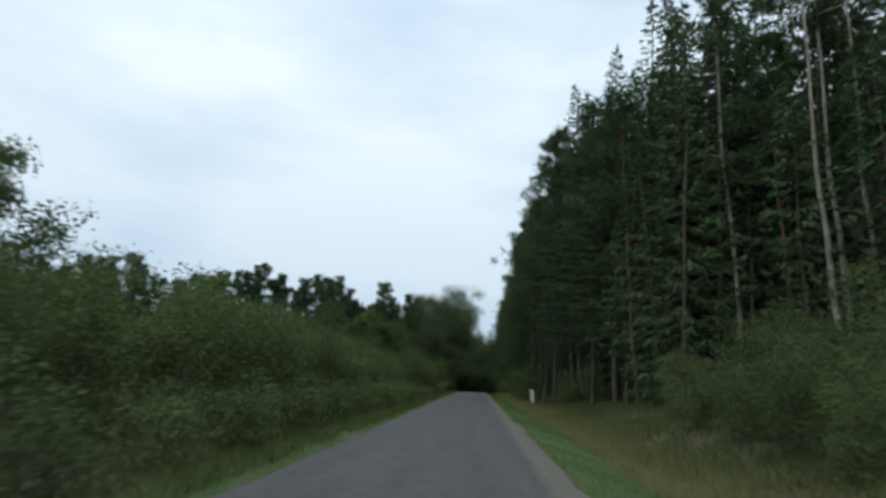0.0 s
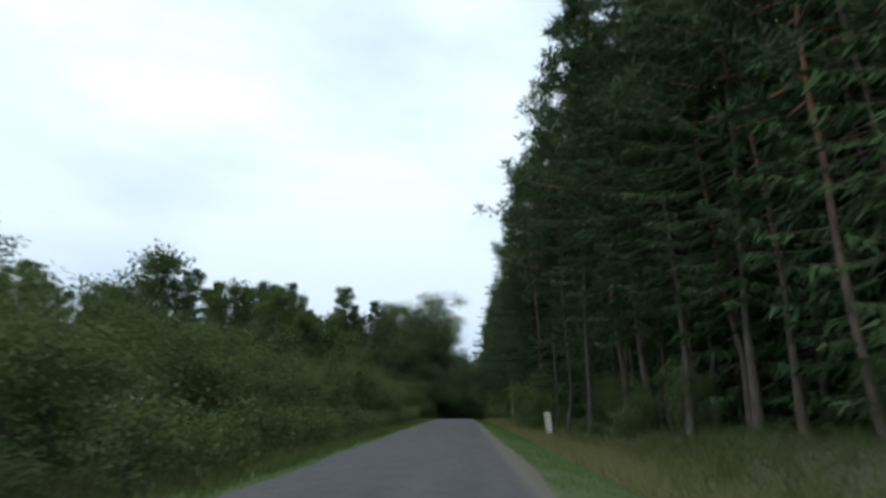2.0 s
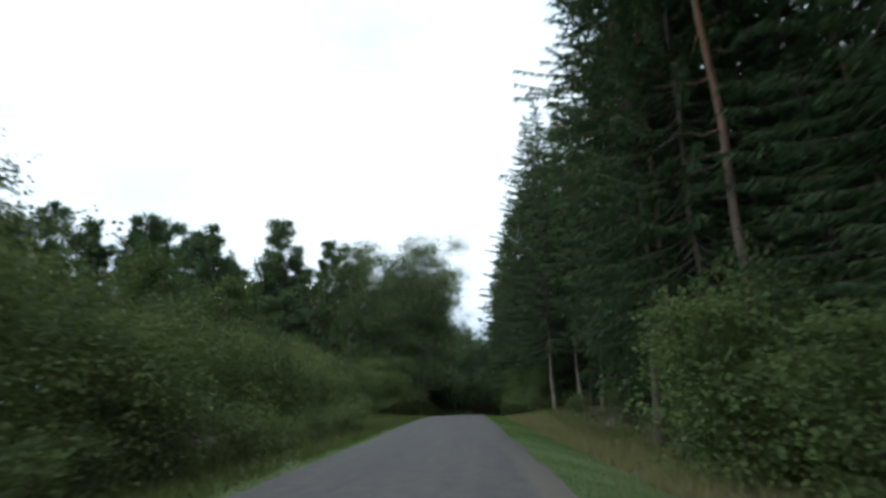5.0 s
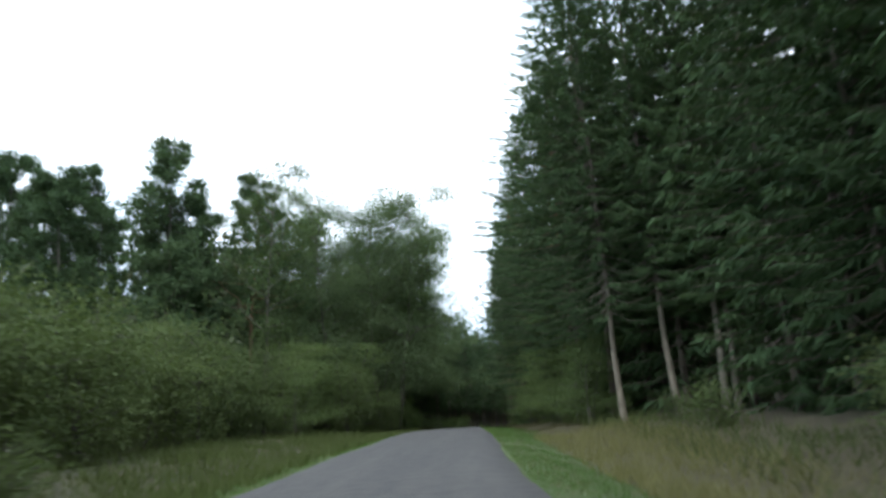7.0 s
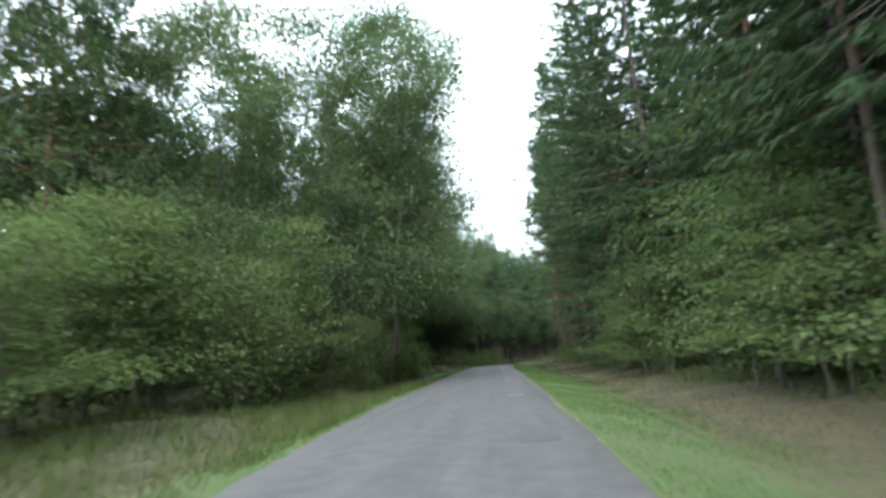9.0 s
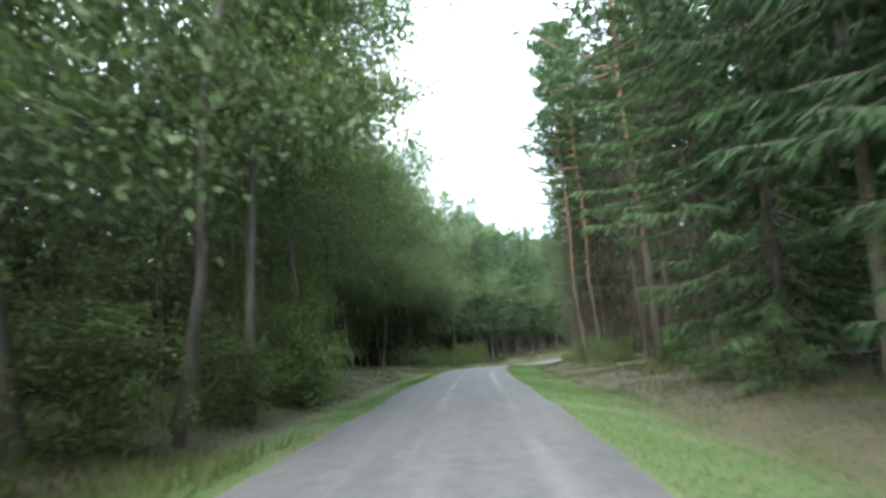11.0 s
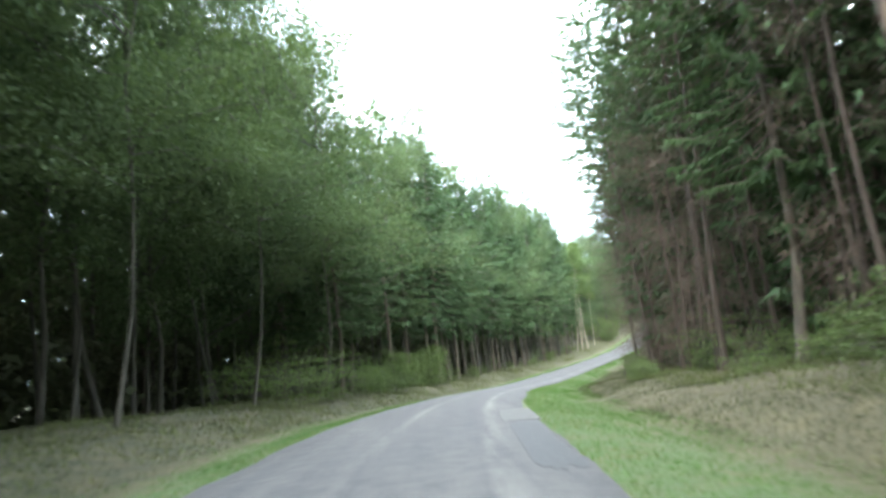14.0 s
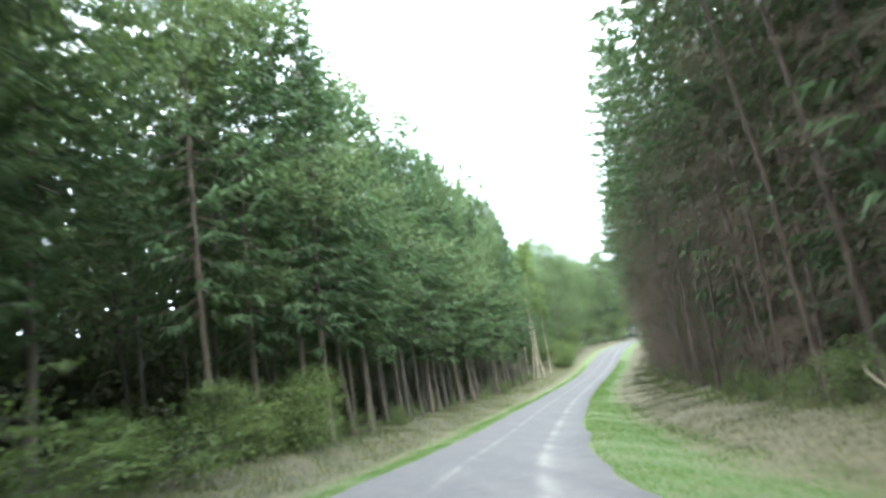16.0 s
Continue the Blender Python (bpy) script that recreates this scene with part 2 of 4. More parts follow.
def ground_material():
    """Sandy road edge, short green grass, dry tall-grass soil and forest litter, by distance from the road's middle."""
    m, n, l, p = material("verge_and_forest_soil")
    tc = n.new("ShaderNodeTexCoord")
    side = n.new("ShaderNodeAttribute"); side.attribute_name = "side"
    fine = noise_node(n, l, 14, 6, 0.75, tc.outputs["Object"])
    mid = noise_node(n, l, 0.9, 5, 0.6, tc.outputs["Object"])
    ab = n.new("ShaderNodeMath"); ab.operation = "ABSOLUTE"; l.new(side.outputs["Fac"], ab.inputs[0])
    wob = n.new("ShaderNodeMath"); wob.operation = "MULTIPLY_ADD"; wob.inputs[1].default_value = 0.8
    l.new(mid.outputs["Fac"], wob.inputs[0]); l.new(ab.outputs[0], wob.inputs[2])
    mr = n.new("ShaderNodeMapRange")
    mr.inputs["From Min"].default_value, mr.inputs["From Max"].default_value = 2.0, 12.0
    l.new(wob.outputs[0], mr.inputs["Value"])
    zone = ramp_node(n, [(0.0, (0.26, 0.225, 0.155)), (0.045, (0.19, 0.17, 0.1)), (0.065, (0.064, 0.104, 0.033)), (0.19, (0.066, 0.102, 0.034)),
                         (0.27, (0.072, 0.066, 0.032)), (0.5, (0.064, 0.057, 0.03)), (0.62, (0.07, 0.06, 0.035)), (1.0, (0.05, 0.042, 0.028))])
    l.new(mr.outputs["Result"], zone.inputs["Fac"])
    # the far side of the road lies under trees: leaf litter in place of hay
    west = n.new("ShaderNodeMapRange")
    west.inputs["From Min"].default_value, west.inputs["From Max"].default_value = -3.9, -4.9
    west.inputs["To Max"].default_value = 0.92
    l.new(side.outputs["Fac"], west.inputs["Value"])
    litter = ramp_node(n, [(0.36, (0.03, 0.036, 0.017)), (0.5, (0.046, 0.046, 0.024)), (0.66, (0.066, 0.06, 0.034))])
    l.new(mid.outputs["Fac"], litter.inputs["Fac"])
    zone_col = mix_node(n, l, zone.outputs["Color"], litter.outputs["Color"], west.outputs["Result"])
    # yellowed patches in the grass
    worn = noise_node(n, l, 1.6, 4, 0.65, tc.outputs["Object"])
    dry = ramp_node(n, [(0.48, (0, 0, 0)), (0.7, (0.7, 0.7, 0.7))])
    l.new(worn.outputs["Fac"], dry.inputs["Fac"])
    zone_col = mix_node(n, l, zone_col, (0.1, 0.088, 0.042), dry.outputs["Color"])
    var = ramp_node(n, [(0.25, (0.55, 0.55, 0.5)), (0.75, (1.4, 1.4, 1.35))])
    l.new(fine.outputs["Fac"], var.inputs["Fac"])
    l.new(mix_node(n, l, zone_col, var.outputs["Color"], 1.0, "MULTIPLY"), p.inputs["Base Color"])
    p.inputs["Roughness"].default_value = 0.95
    bp = n.new("ShaderNodeBump"); bp.inputs["Strength"].default_value, bp.inputs["Distance"].default_value = 0.9, 0.06
    l.new(fine.outputs["Fac"], bp.inputs["Height"]); l.new(bp.outputs["Normal"], p.inputs["Normal"])
    return m


def plain(name, colour, rough=0.7, grain=20.0, spread=0.25):
    m, n, l, p = material(name)
    tc = n.new("ShaderNodeTexCoord")
    t = noise_node(n, l, grain, 5, 0.65, tc.outputs["Object"])
    r = ramp_node(n, [(0.3, tuple(c * (1 - spread) for c in colour)), (0.7, tuple(min(1, c * (1 + spread * 0.5)) for c in colour))])
    l.new(t.outputs["Fac"], r.inputs["Fac"]); l.new(r.outputs["Color"], p.inputs["Base Color"])
    p.inputs["Roughness"].default_value = rough
    return m


M_ASPHALT, M_GROUND = asphalt_material(), ground_material()
M_GRASS = foliage("short_green_grass", (0.046, 0.099, 0.026), (0.068, 0.138, 0.036), (0.093, 0.17, 0.047), 0.35)
M_HAY = foliage("dry_tall_grass", (0.118, 0.124, 0.055), (0.168, 0.166, 0.078), (0.225, 0.212, 0.106), 0.36)
M_DULL = foliage("dull_brown_grass", (0.038, 0.041, 0.017), (0.056, 0.054, 0.024), (0.078, 0.07, 0.034), 0.32)
M_WEED = foliage("dull_green_weeds", (0.052, 0.076, 0.026), (0.086, 0.11, 0.042), (0.132, 0.145, 0.066), 0.3)
M_LITTER = foliage("brown_dry_grass", (0.028, 0.036, 0.017), (0.044, 0.049, 0.024), (0.066, 0.064, 0.034), 0.25)
M_WHITE = plain("weathered_white_paint", (0.58, 0.57, 0.51), 0.6, 9, 0.35)
M_BLACK = plain("faded_black_paint", (0.04, 0.04, 0.042), 0.6)
M_CHALK = plain("pale_worn_asphalt", (0.088, 0.086, 0.083), 0.9, 25, 0.5)
M_TAR = plain("dark_tar", (0.042, 0.042, 0.044), 0.8, 25, 0.4)


# ---------------------------------------------------------------- mesh helpers
def mesh_of(name, verts, faces, mat, smooth=False):
    """A mesh from an (n, 3) array and an (m, 3) or (m, 4) array of corners."""
    verts, faces = np.asarray(verts, np.float32), np.asarray(faces, np.int32)
    k = faces.shape[1]
    me = bpy.data.meshes.new(name)
    me.vertices.add(len(verts)); me.vertices.foreach_set("co", verts.ravel())
    me.loops.add(faces.size); me.loops.foreach_set("vertex_index", faces.ravel())
    me.polygons.add(len(faces))
    me.polygons.foreach_set("loop_start", np.arange(0, faces.size, k, dtype=np.int32))
    if smooth:
        me.polygons.foreach_set("use_smooth", np.ones(len(faces), bool))
    me.update(calc_edges=True)
    me.materials.append(mat)
    return me


def part(name, me, parent, label=""):
    ob = new(name, me)
    ob.parent = parent
    if label:
        tagged(ob, label)
    return ob


def tubes(runs, sides=6):
    """Tapered round limbs. runs: list of (points (k, 3), radii (k))."""
    vs, fs, off = [], [], 0
    ang = np.linspace(0, 2 * np.pi, sides, endpoint=False)
    for pts, rad in runs:
        pts, rad = np.asarray(pts, float), np.asarray(rad, float)
        d = np.gradient(pts, axis=0)
        d /= np.linalg.norm(d, axis=1, keepdims=True) + 1e-9
        ref = np.where(np.abs(d[:, 2:3]) > 0.9, [[1.0, 0, 0]], [[0, 0, 1.0]])
        a = np.cross(d, ref); a /= np.linalg.norm(a, axis=1, keepdims=True) + 1e-9
        b = np.cross(d, a)
        ring = pts[:, None] + rad[:, None, None] * (np.cos(ang)[None, :, None] * a[:, None] + np.sin(ang)[None, :, None] * b[:, None])
        k = len(pts)
        vs.append(ring.reshape(-1, 3))
        i = np.arange(k - 1)[:, None] * sides
        j = np.arange(sides)[None]
        j2 = (j + 1) % sides
        fs.append(np.stack([i + j, i + j2, i + sides + j2, i + sides + j], -1).reshape(-1, 4) + off)
        off += k * sides
    return np.concatenate(vs), np.concatenate(fs)


def kites(centre, axis, length, width, rng, fold=0.25):
    """Leaves or needle sprays: a folded kite each, from its foot along axis."""
    n = len(centre)
    axis = axis / (np.linalg.norm(axis, axis=1, keepdims=True) + 1e-9)
    r = rng.normal(size=(n, 3))
    side = np.cross(axis, r); side /= np.linalg.norm(side, axis=1, keepdims=True) + 1e-9
    up = np.cross(side, axis)
    length, width = np.broadcast_to(length, n)[:, None], np.broadcast_to(width, n)[:, None]
    mid = centre + axis * length * 0.45
    v = np.stack([centre, mid + side * width * 0.5 + up * width * fold, centre + axis * length, mid - side * width * 0.5 + up * width * fold], 1)
    return v.reshape(-1, 3), np.arange(n * 4).reshape(-1, 4)


def spikes(foot, axis, length, width, rng):
    """Needle sprays or grass blades: one slim triangle each."""
    n = len(foot)
    axis = axis / (np.linalg.norm(axis, axis=1, keepdims=True) + 1e-9)
    side = np.cross(axis, rng.normal(size=(n, 3))); side /= np.linalg.norm(side, axis=1, keepdims=True) + 1e-9
    length, width = np.broadcast_to(length, n)[:, None], np.broadcast_to(width, n)[:, None]
    v = np.stack([foot - side * width * 0.5, foot + side * width * 0.5, foot + axis * length], 1)
    return v.reshape(-1, 3), np.arange(n * 3).reshape(-1, 3)


def joined(*pairs):
    vs, fs, off = [], [], 0
    for v, f in pairs:
        vs.append(v); fs.append(f + off); off += len(v)
    return np.concatenate(vs), np.concatenate(fs)


def bend_line(a, b, k, sag, rng, wob=0.05):
    """A limb's line from a to b, sagging (negative: rising) in the middle, a little crooked."""
    t = np.linspace(0, 1, k)[:, None]
    p = np.asarray(a) * (1 - t) + np.asarray(b) * t
    p[:, 2:3] -= sag * 4 * t * (1 - t)
    ln = np.linalg.norm(np.asarray(b) - np.asarray(a))
    p[1:-1] += rng.normal(size=(k - 2, 3)) * wob * ln
    return p


# ---------------------------------------------------------------- trees (each a trunk, its branches and a crown)
def plant(kind, trunk, branches, crown, mats, label, category="tree", group=""):
    root = new(kind)
    tagged(root, label, category, group)
    part("trunk", mesh_of("trunk", *trunk, mats[0], True), root)
    if branches:
        tagged(part("branchwork", mesh_of("branchwork", *tubes(branches, 3), mats[0], True), root), kind="stuff")
    part("crown", mesh_of("crown", *crown, mats[1]), root)
    return root


def trunk_line(h, r, rng, lean=0.02, k=9, wob=0.004):
    t = np.linspace(0, 1, k)
    p = np.zeros((k, 3))
    p[:, 2] = t * h - 0.25 * (t == 0)
    p[:, :2] = np.cumsum(rng.normal(size=(k, 2)), 0) * wob * h + t[:, None] * rng.normal(size=2) * lean * h
    p[0, :2] = 0
    rad = r * (1 - 0.86 * t ** 0.9)
    rad[0] *= 1.35
    return p, rad


def on_line(p, z):
    return np.array([np.interp(z, p[:, 2], p[:, 0]), np.interp(z, p[:, 2], p[:, 1]), z])


def spruce(seed, h=24.0, bare=2.0, reach=3.3, dense=1.0, mats=None, dry=0.0, fine=1.0, kind="spruce_tree", label="tall dark green spruce with drooping branches"):
    rng = np.random.default_rng(seed)
    p, rad = trunk_line(h, (0.0036 if dry else 0.0052) * h, rng, 0.01)
    twigs, limbs = [], []
    z = bare
    while z < h - 0.3:
        t = (z - bare) / (h - bare)
        ln0 = reach * min(1.0, (1 - t) * (1.75 if dry else 1.35) + 0.05) * min(1.0, 0.55 + 2.2 * t)
        for a in rng.uniform(0, 2 * np.pi) + np.arange(5) * 2 * np.pi / 5 + rng.normal(size=5) * 0.25:
            ln = ln0 * (rng.uniform(0.72, 1.05) if dry else rng.uniform(0.7, 1.04)) * (0.5 if t < dry else 1.0)
            if t < dry * 0.8 and rng.uniform() < 0.5:
                continue
            foot = on_line(p, z + rng.uniform(-0.2, 0.2))
            d = np.array([np.cos(a), np.sin(a), 0])
            tip = foot + d * ln + np.array([0, 0, -0.32 * ln * (1 - t) + 0.25 * ln * t])
            line = bend_line(foot, tip, 5, 0.1 * ln, rng, 0.015)
            step = 1 if dense > 0.7 else 2
            limbs.append((line[::step], np.linspace(0.028, 0.006, 5)[::step] * (1.2 - t) * (0.42 if dry else 1.0)))
            m = max(8, int(ln * 21.0 * dense * fine))
            q = rng.uniform(0.15, 1.0, m) ** 0.8
            foot_t = np.stack([np.interp(q, np.linspace(0, 1, 5), line[:, i]) for i in range(3)], 1)
            sd = np.array([-d[1], d[0], 0]) * rng.choice([-1, 1], m)[:, None]
            ax = d * 0.55 + sd * rng.uniform(0.1, 0.9, m)[:, None] + np.array([0, 0, -1]) * rng.uniform(0.15, 1.1, m)[:, None] * (1 - 0.6 * t)
            twigs.append((foot_t, ax, rng.uniform(0.22, 0.6, m) * (0.6 + 0.5 * (1 - t)) / dense ** 0.3 / fine ** 0.45, np.full(m, t)))
        z += rng.uniform(0.34, 0.5) / max(0.6, dense) * (0.75 + 0.4 * (1 - t))
    c, ax, ln, tt = (np.concatenate([w[i] for w in twigs]) for i in range(4))
    live = tt >= dry * rng.uniform(0.7, 1.3, len(tt))
    crown = spikes(c[live], ax[live], ln[live], 0.085 / dense ** 0.6 / fine ** 0.6, rng)
    top = spikes(np.repeat(p[-1:], 8, 0) - [0, 0, 0.5], rng.normal(size=(8, 3)) * 0.25 + [0, 0, 1], 0.8, 0.09, rng)
    root = plant(kind, tubes([(p, rad)], 8), limbs, joined(crown, top), mats or (M_BARK_SPRUCE, M_SPRUCE), label)
    if dry:
        d = np.repeat(np.flatnonzero(~live), 2)
        foot = c[d] + rng.normal(size=(len(d), 3)) * 0.22
        way = ax[d] + rng.normal(size=(len(d), 3)) * 0.35
        tagged(part("dead_twigwork", mesh_of("dead_twigwork", *spikes(foot, way, ln[d] * rng.uniform(0.4, 0.9, len(d)), 0.011 / dense ** 0.5, rng), M_RUSSET), root, "russet dead twigs"), kind="stuff")
    return root


def pine(seed, h=22.0, crown_from=0.55, reach=2.6, clumps=110, needles=34, dead=14, needle=0.07, mats=None, thick=1.0,
         kind="pine_tree", label="tall pine with orange upper bark and clumped needles"):
    rng = np.random.default_rng(seed)
    p, rad = trunk_line(h, 0.0105 * h * thick, rng, 0.018, 10, 0.006)
    limbs, cs = [], []
    n = max(8, clumps // 6)
    for i in range(n):
        t = (i + rng.uniform()) / n
        z = h * (crown_from + (0.985 - crown_from) * t)
        ln = reach * (1 - 0.75 * t ** 1.5) * rng.uniform(0.62, 1.02)
        a = rng.uniform(0, 2 * np.pi)
        foot = on_line(p, z)
        tip = foot + np.array([np.cos(a) * ln, np.sin(a) * ln, ln * rng.uniform(-0.05, 0.5)])
        line = bend_line(foot, tip, 5, 0.08 * ln, rng, 0.04)
        limbs.append((line, np.linspace(0.06, 0.015, 5) * (1.15 - t)))
        for _ in range(6):
            q = rng.uniform(0.35, 1.05)
            cs.append(np.array([np.interp(q, np.linspace(0, 1, 5), line[:, j]) for j in range(3)]) + np.clip(rng.normal(size=3), -1.3, 1.3) * 0.17 * ln * np.array([1, 1, 0.6]))
    cs.append(p[-1])
    for _ in range(dead):
        z = h * rng.uniform(0.15, crown_from)
        a, ln = rng.uniform(0, 2 * np.pi), rng.uniform(0.3, 1.5)
        foot = on_line(p, z)
        limbs.append((bend_line(foot, foot + np.array([np.cos(a) * ln, np.sin(a) * ln, ln * rng.uniform(-0.35, 0.15)]), 4, 0.03, rng, 0.04), np.linspace(0.028, 0.006, 4)))
    cs = np.repeat(np.array(cs), needles, 0)
    d = rng.normal(size=cs.shape) + [0, 0, 0.45]
    d /= np.linalg.norm(d, axis=1, keepdims=True)
    crown = spikes(cs + d * rng.uniform(0, 4.5 * needle, len(cs))[:, None], d, rng.uniform(3.2, 6.0, len(cs)) * needle, needle, rng)
    return plant(kind, tubes([(p, rad)], 8), limbs, crown, mats or (M_BARK_PINE, M_PINE), label)


def broadleaf(seed, h=12.0, spread=4.0, crown_from=0.25, limbs_n=16, clumps=170, leaves=26, leaf=0.2, clump_r=0.55, stems=1,
              mats=None, rise=0.45, kind="broadleaf_tree", label="green broadleaf tree with a loose uneven crown", category="tree", top=0.35, flat=0.62, thin=1.0):
    rng = np.random.default_rng(seed)
    runs, trunks, cs = [], [], []
    per = max(1, clumps // (limbs_n * stems))
    for k in range(stems):
        hh = h * (1 if k == 0 else rng.uniform(0.6, 0.95))
        p, rad = trunk_line(hh, (0.0085 * hh + 0.01) * thin, rng, 0.03 if stems == 1 else 0.16, 8, 0.012)
        if stems > 1:
            p[:, :2] += rng.normal(size=2) * 0.12 * spread
        trunks.append((p, rad))
        for i in range(limbs_n):
            t = (i + rng.uniform()) / limbs_n
            z = hh * (crown_from + (0.95 - crown_from) * t)
            ln = spread * (1 - (1 - top) * t ** 1.4) * (0.65 + 0.35 * min(1, t * 4)) * rng.uniform(0.5, 1.15) / (1 if stems == 1 else 1.35)
            a = rng.uniform(0, 2 * np.pi)
            foot = on_line(p, z)
            tip = foot + np.array([np.cos(a) * ln, np.sin(a) * ln, ln * rise * rng.uniform(0.2, 1.4)])
            line = bend_line(foot, tip, 5, -0.08 * ln, rng, 0.05)
            runs.append((line, np.linspace(0.011 * hh * 0.45 * thin, 0.008, 5)))
            for _ in range(per):
                q = rng.uniform(0.3, 1.05)
                c = np.array([np.interp(q, np.linspace(0, 1, 5), line[:, j]) for j in range(3)])
                e = c + np.clip(rng.normal(size=3), -1.5, 1.5) * 0.22 * ln * np.array([1, 1, 0.75])
                if rng.uniform() < 0.5:
                    runs.append((np.array([c, (c + e) / 2 + rng.normal(size=3) * 0.05, e]), np.array([0.014, 0.01, 0.005])))
                cs.append(e)
        cs.append(p[-1])
    cs = np.array(cs)
    cs[:, 2] = np.maximum(cs[:, 2], 0.25)
    cs = np.repeat(cs, leaves, 0)
    off = np.clip(rng.normal(size=cs.shape), -1.6, 1.6) * clump_r * np.array([1, 1, flat]) * np.repeat(rng.uniform(0.6, 1.3, len(cs) // leaves), leaves)[:, None]
    c = cs + off
    c[:, 2] = np.maximum(c[:, 2], 0.05)
    ax = off * 0.8 + rng.normal(size=cs.shape) * 0.5 + np.array([0, 0, -0.15])
    ln = leaf * rng.uniform(0.6, 1.3, len(c))
    crown = kites(c, ax, ln, ln * 0.62, rng)
    return plant(kind, tubes(trunks, 7), runs, crown, mats or (M_BARK_DARK, M_LEAF), label, category)


_used = set()


def stand(v, x, y, size=1.0, turn=None, lean=(0.0, 0.0), sink=0.1, group="", label=""):
    """Sets plant v, or a copy once v itself stands, on the ground at x, y."""
    turn = random.uniform(0, 360) if turn is None else turn
    m = pose(x, y, ground_height(x, y) - sink, lean[0], lean[1], 0) @ pose(0, 0, 0, 0, 0, turn) @ Matrix.Scale(size, 4)
    if v.name in _used:
        v = copy_thing(v, m)
    _used.add(v.name)
    v.matrix_basis = m
    return tagged(v, label, group=group)


def scatter(variants, spots, rng, group, size=(0.88, 1.12), tilt=1.5):
    """Variants in turn at the spots (s, u) beside the road."""
    for i, (s, u) in enumerate(spots):
        x, y, _ = road_at(s, u)
        stand(variants[(i + int(rng.integers(2))) % len(variants)], x, y, rng.uniform(*size), rng.uniform(0, 360),
              (rng.normal() * tilt, rng.normal() * tilt), group=group)


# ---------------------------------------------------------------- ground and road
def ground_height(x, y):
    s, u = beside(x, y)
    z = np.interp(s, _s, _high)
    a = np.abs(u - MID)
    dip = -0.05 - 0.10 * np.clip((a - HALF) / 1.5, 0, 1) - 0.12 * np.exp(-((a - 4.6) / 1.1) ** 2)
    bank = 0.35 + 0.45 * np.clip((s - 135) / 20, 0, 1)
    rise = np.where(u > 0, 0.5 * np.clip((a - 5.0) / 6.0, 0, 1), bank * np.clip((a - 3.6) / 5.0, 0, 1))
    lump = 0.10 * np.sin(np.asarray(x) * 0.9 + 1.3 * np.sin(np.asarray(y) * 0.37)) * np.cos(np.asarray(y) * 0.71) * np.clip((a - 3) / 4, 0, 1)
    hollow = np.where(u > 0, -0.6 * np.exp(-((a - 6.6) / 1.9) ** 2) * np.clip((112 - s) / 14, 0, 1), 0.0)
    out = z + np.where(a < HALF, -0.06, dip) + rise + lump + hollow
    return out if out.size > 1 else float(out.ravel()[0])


def build_ground():
    xs = np.unique(np.concatenate([np.linspace(-700, -60, 14), np.linspace(-60, -14, 24), np.arange(-14, 16, 0.4), np.arange(16, 80, 2.0), np.linspace(80, 700, 14)]))
    ys = np.unique(np.concatenate([np.linspace(-700, -62, 10), np.arange(-60, 330, 1.3), np.linspace(330, 520, 40), np.linspace(530, 1400, 12)]))
    gx, gy = np.meshgrid(xs, ys)
    gz = ground_height(gx.ravel(), gy.ravel())
    s, u = beside(gx.ravel(), gy.ravel())
    v = np.stack([gx.ravel(), gy.ravel(), gz], 1)
    nx, ny = len(xs), len(ys)
    i, j = np.meshgrid(np.arange(nx - 1), np.arange(ny - 1))
    q = (j * nx + i).ravel()
    me = mesh_of("ground", v, np.stack([q, q + 1, q + nx + 1, q + nx], 1), M_GROUND, True)
    me.attributes.new("side", "FLOAT", "POINT").data.foreach_set("value", (u - MID).astype(np.float32))
    tagged(new("ground", me), "sandy soil with grass verges and forest litter", "ground", kind="structure")


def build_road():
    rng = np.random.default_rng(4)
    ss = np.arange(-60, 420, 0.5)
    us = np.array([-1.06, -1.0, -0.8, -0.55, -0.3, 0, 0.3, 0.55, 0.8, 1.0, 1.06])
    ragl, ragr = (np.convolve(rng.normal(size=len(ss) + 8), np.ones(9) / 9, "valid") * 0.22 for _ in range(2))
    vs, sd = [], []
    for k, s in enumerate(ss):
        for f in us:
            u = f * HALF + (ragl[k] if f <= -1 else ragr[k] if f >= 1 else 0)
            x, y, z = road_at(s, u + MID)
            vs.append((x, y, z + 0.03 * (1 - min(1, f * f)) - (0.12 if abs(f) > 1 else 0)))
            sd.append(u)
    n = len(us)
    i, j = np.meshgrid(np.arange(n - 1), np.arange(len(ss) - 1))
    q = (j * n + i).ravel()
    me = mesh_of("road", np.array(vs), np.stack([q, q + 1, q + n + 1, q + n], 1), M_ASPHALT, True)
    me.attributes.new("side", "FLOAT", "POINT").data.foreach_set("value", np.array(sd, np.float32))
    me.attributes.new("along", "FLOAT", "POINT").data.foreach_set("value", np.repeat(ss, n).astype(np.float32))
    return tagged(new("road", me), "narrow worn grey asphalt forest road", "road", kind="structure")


build_ground()
ROAD = build_road()

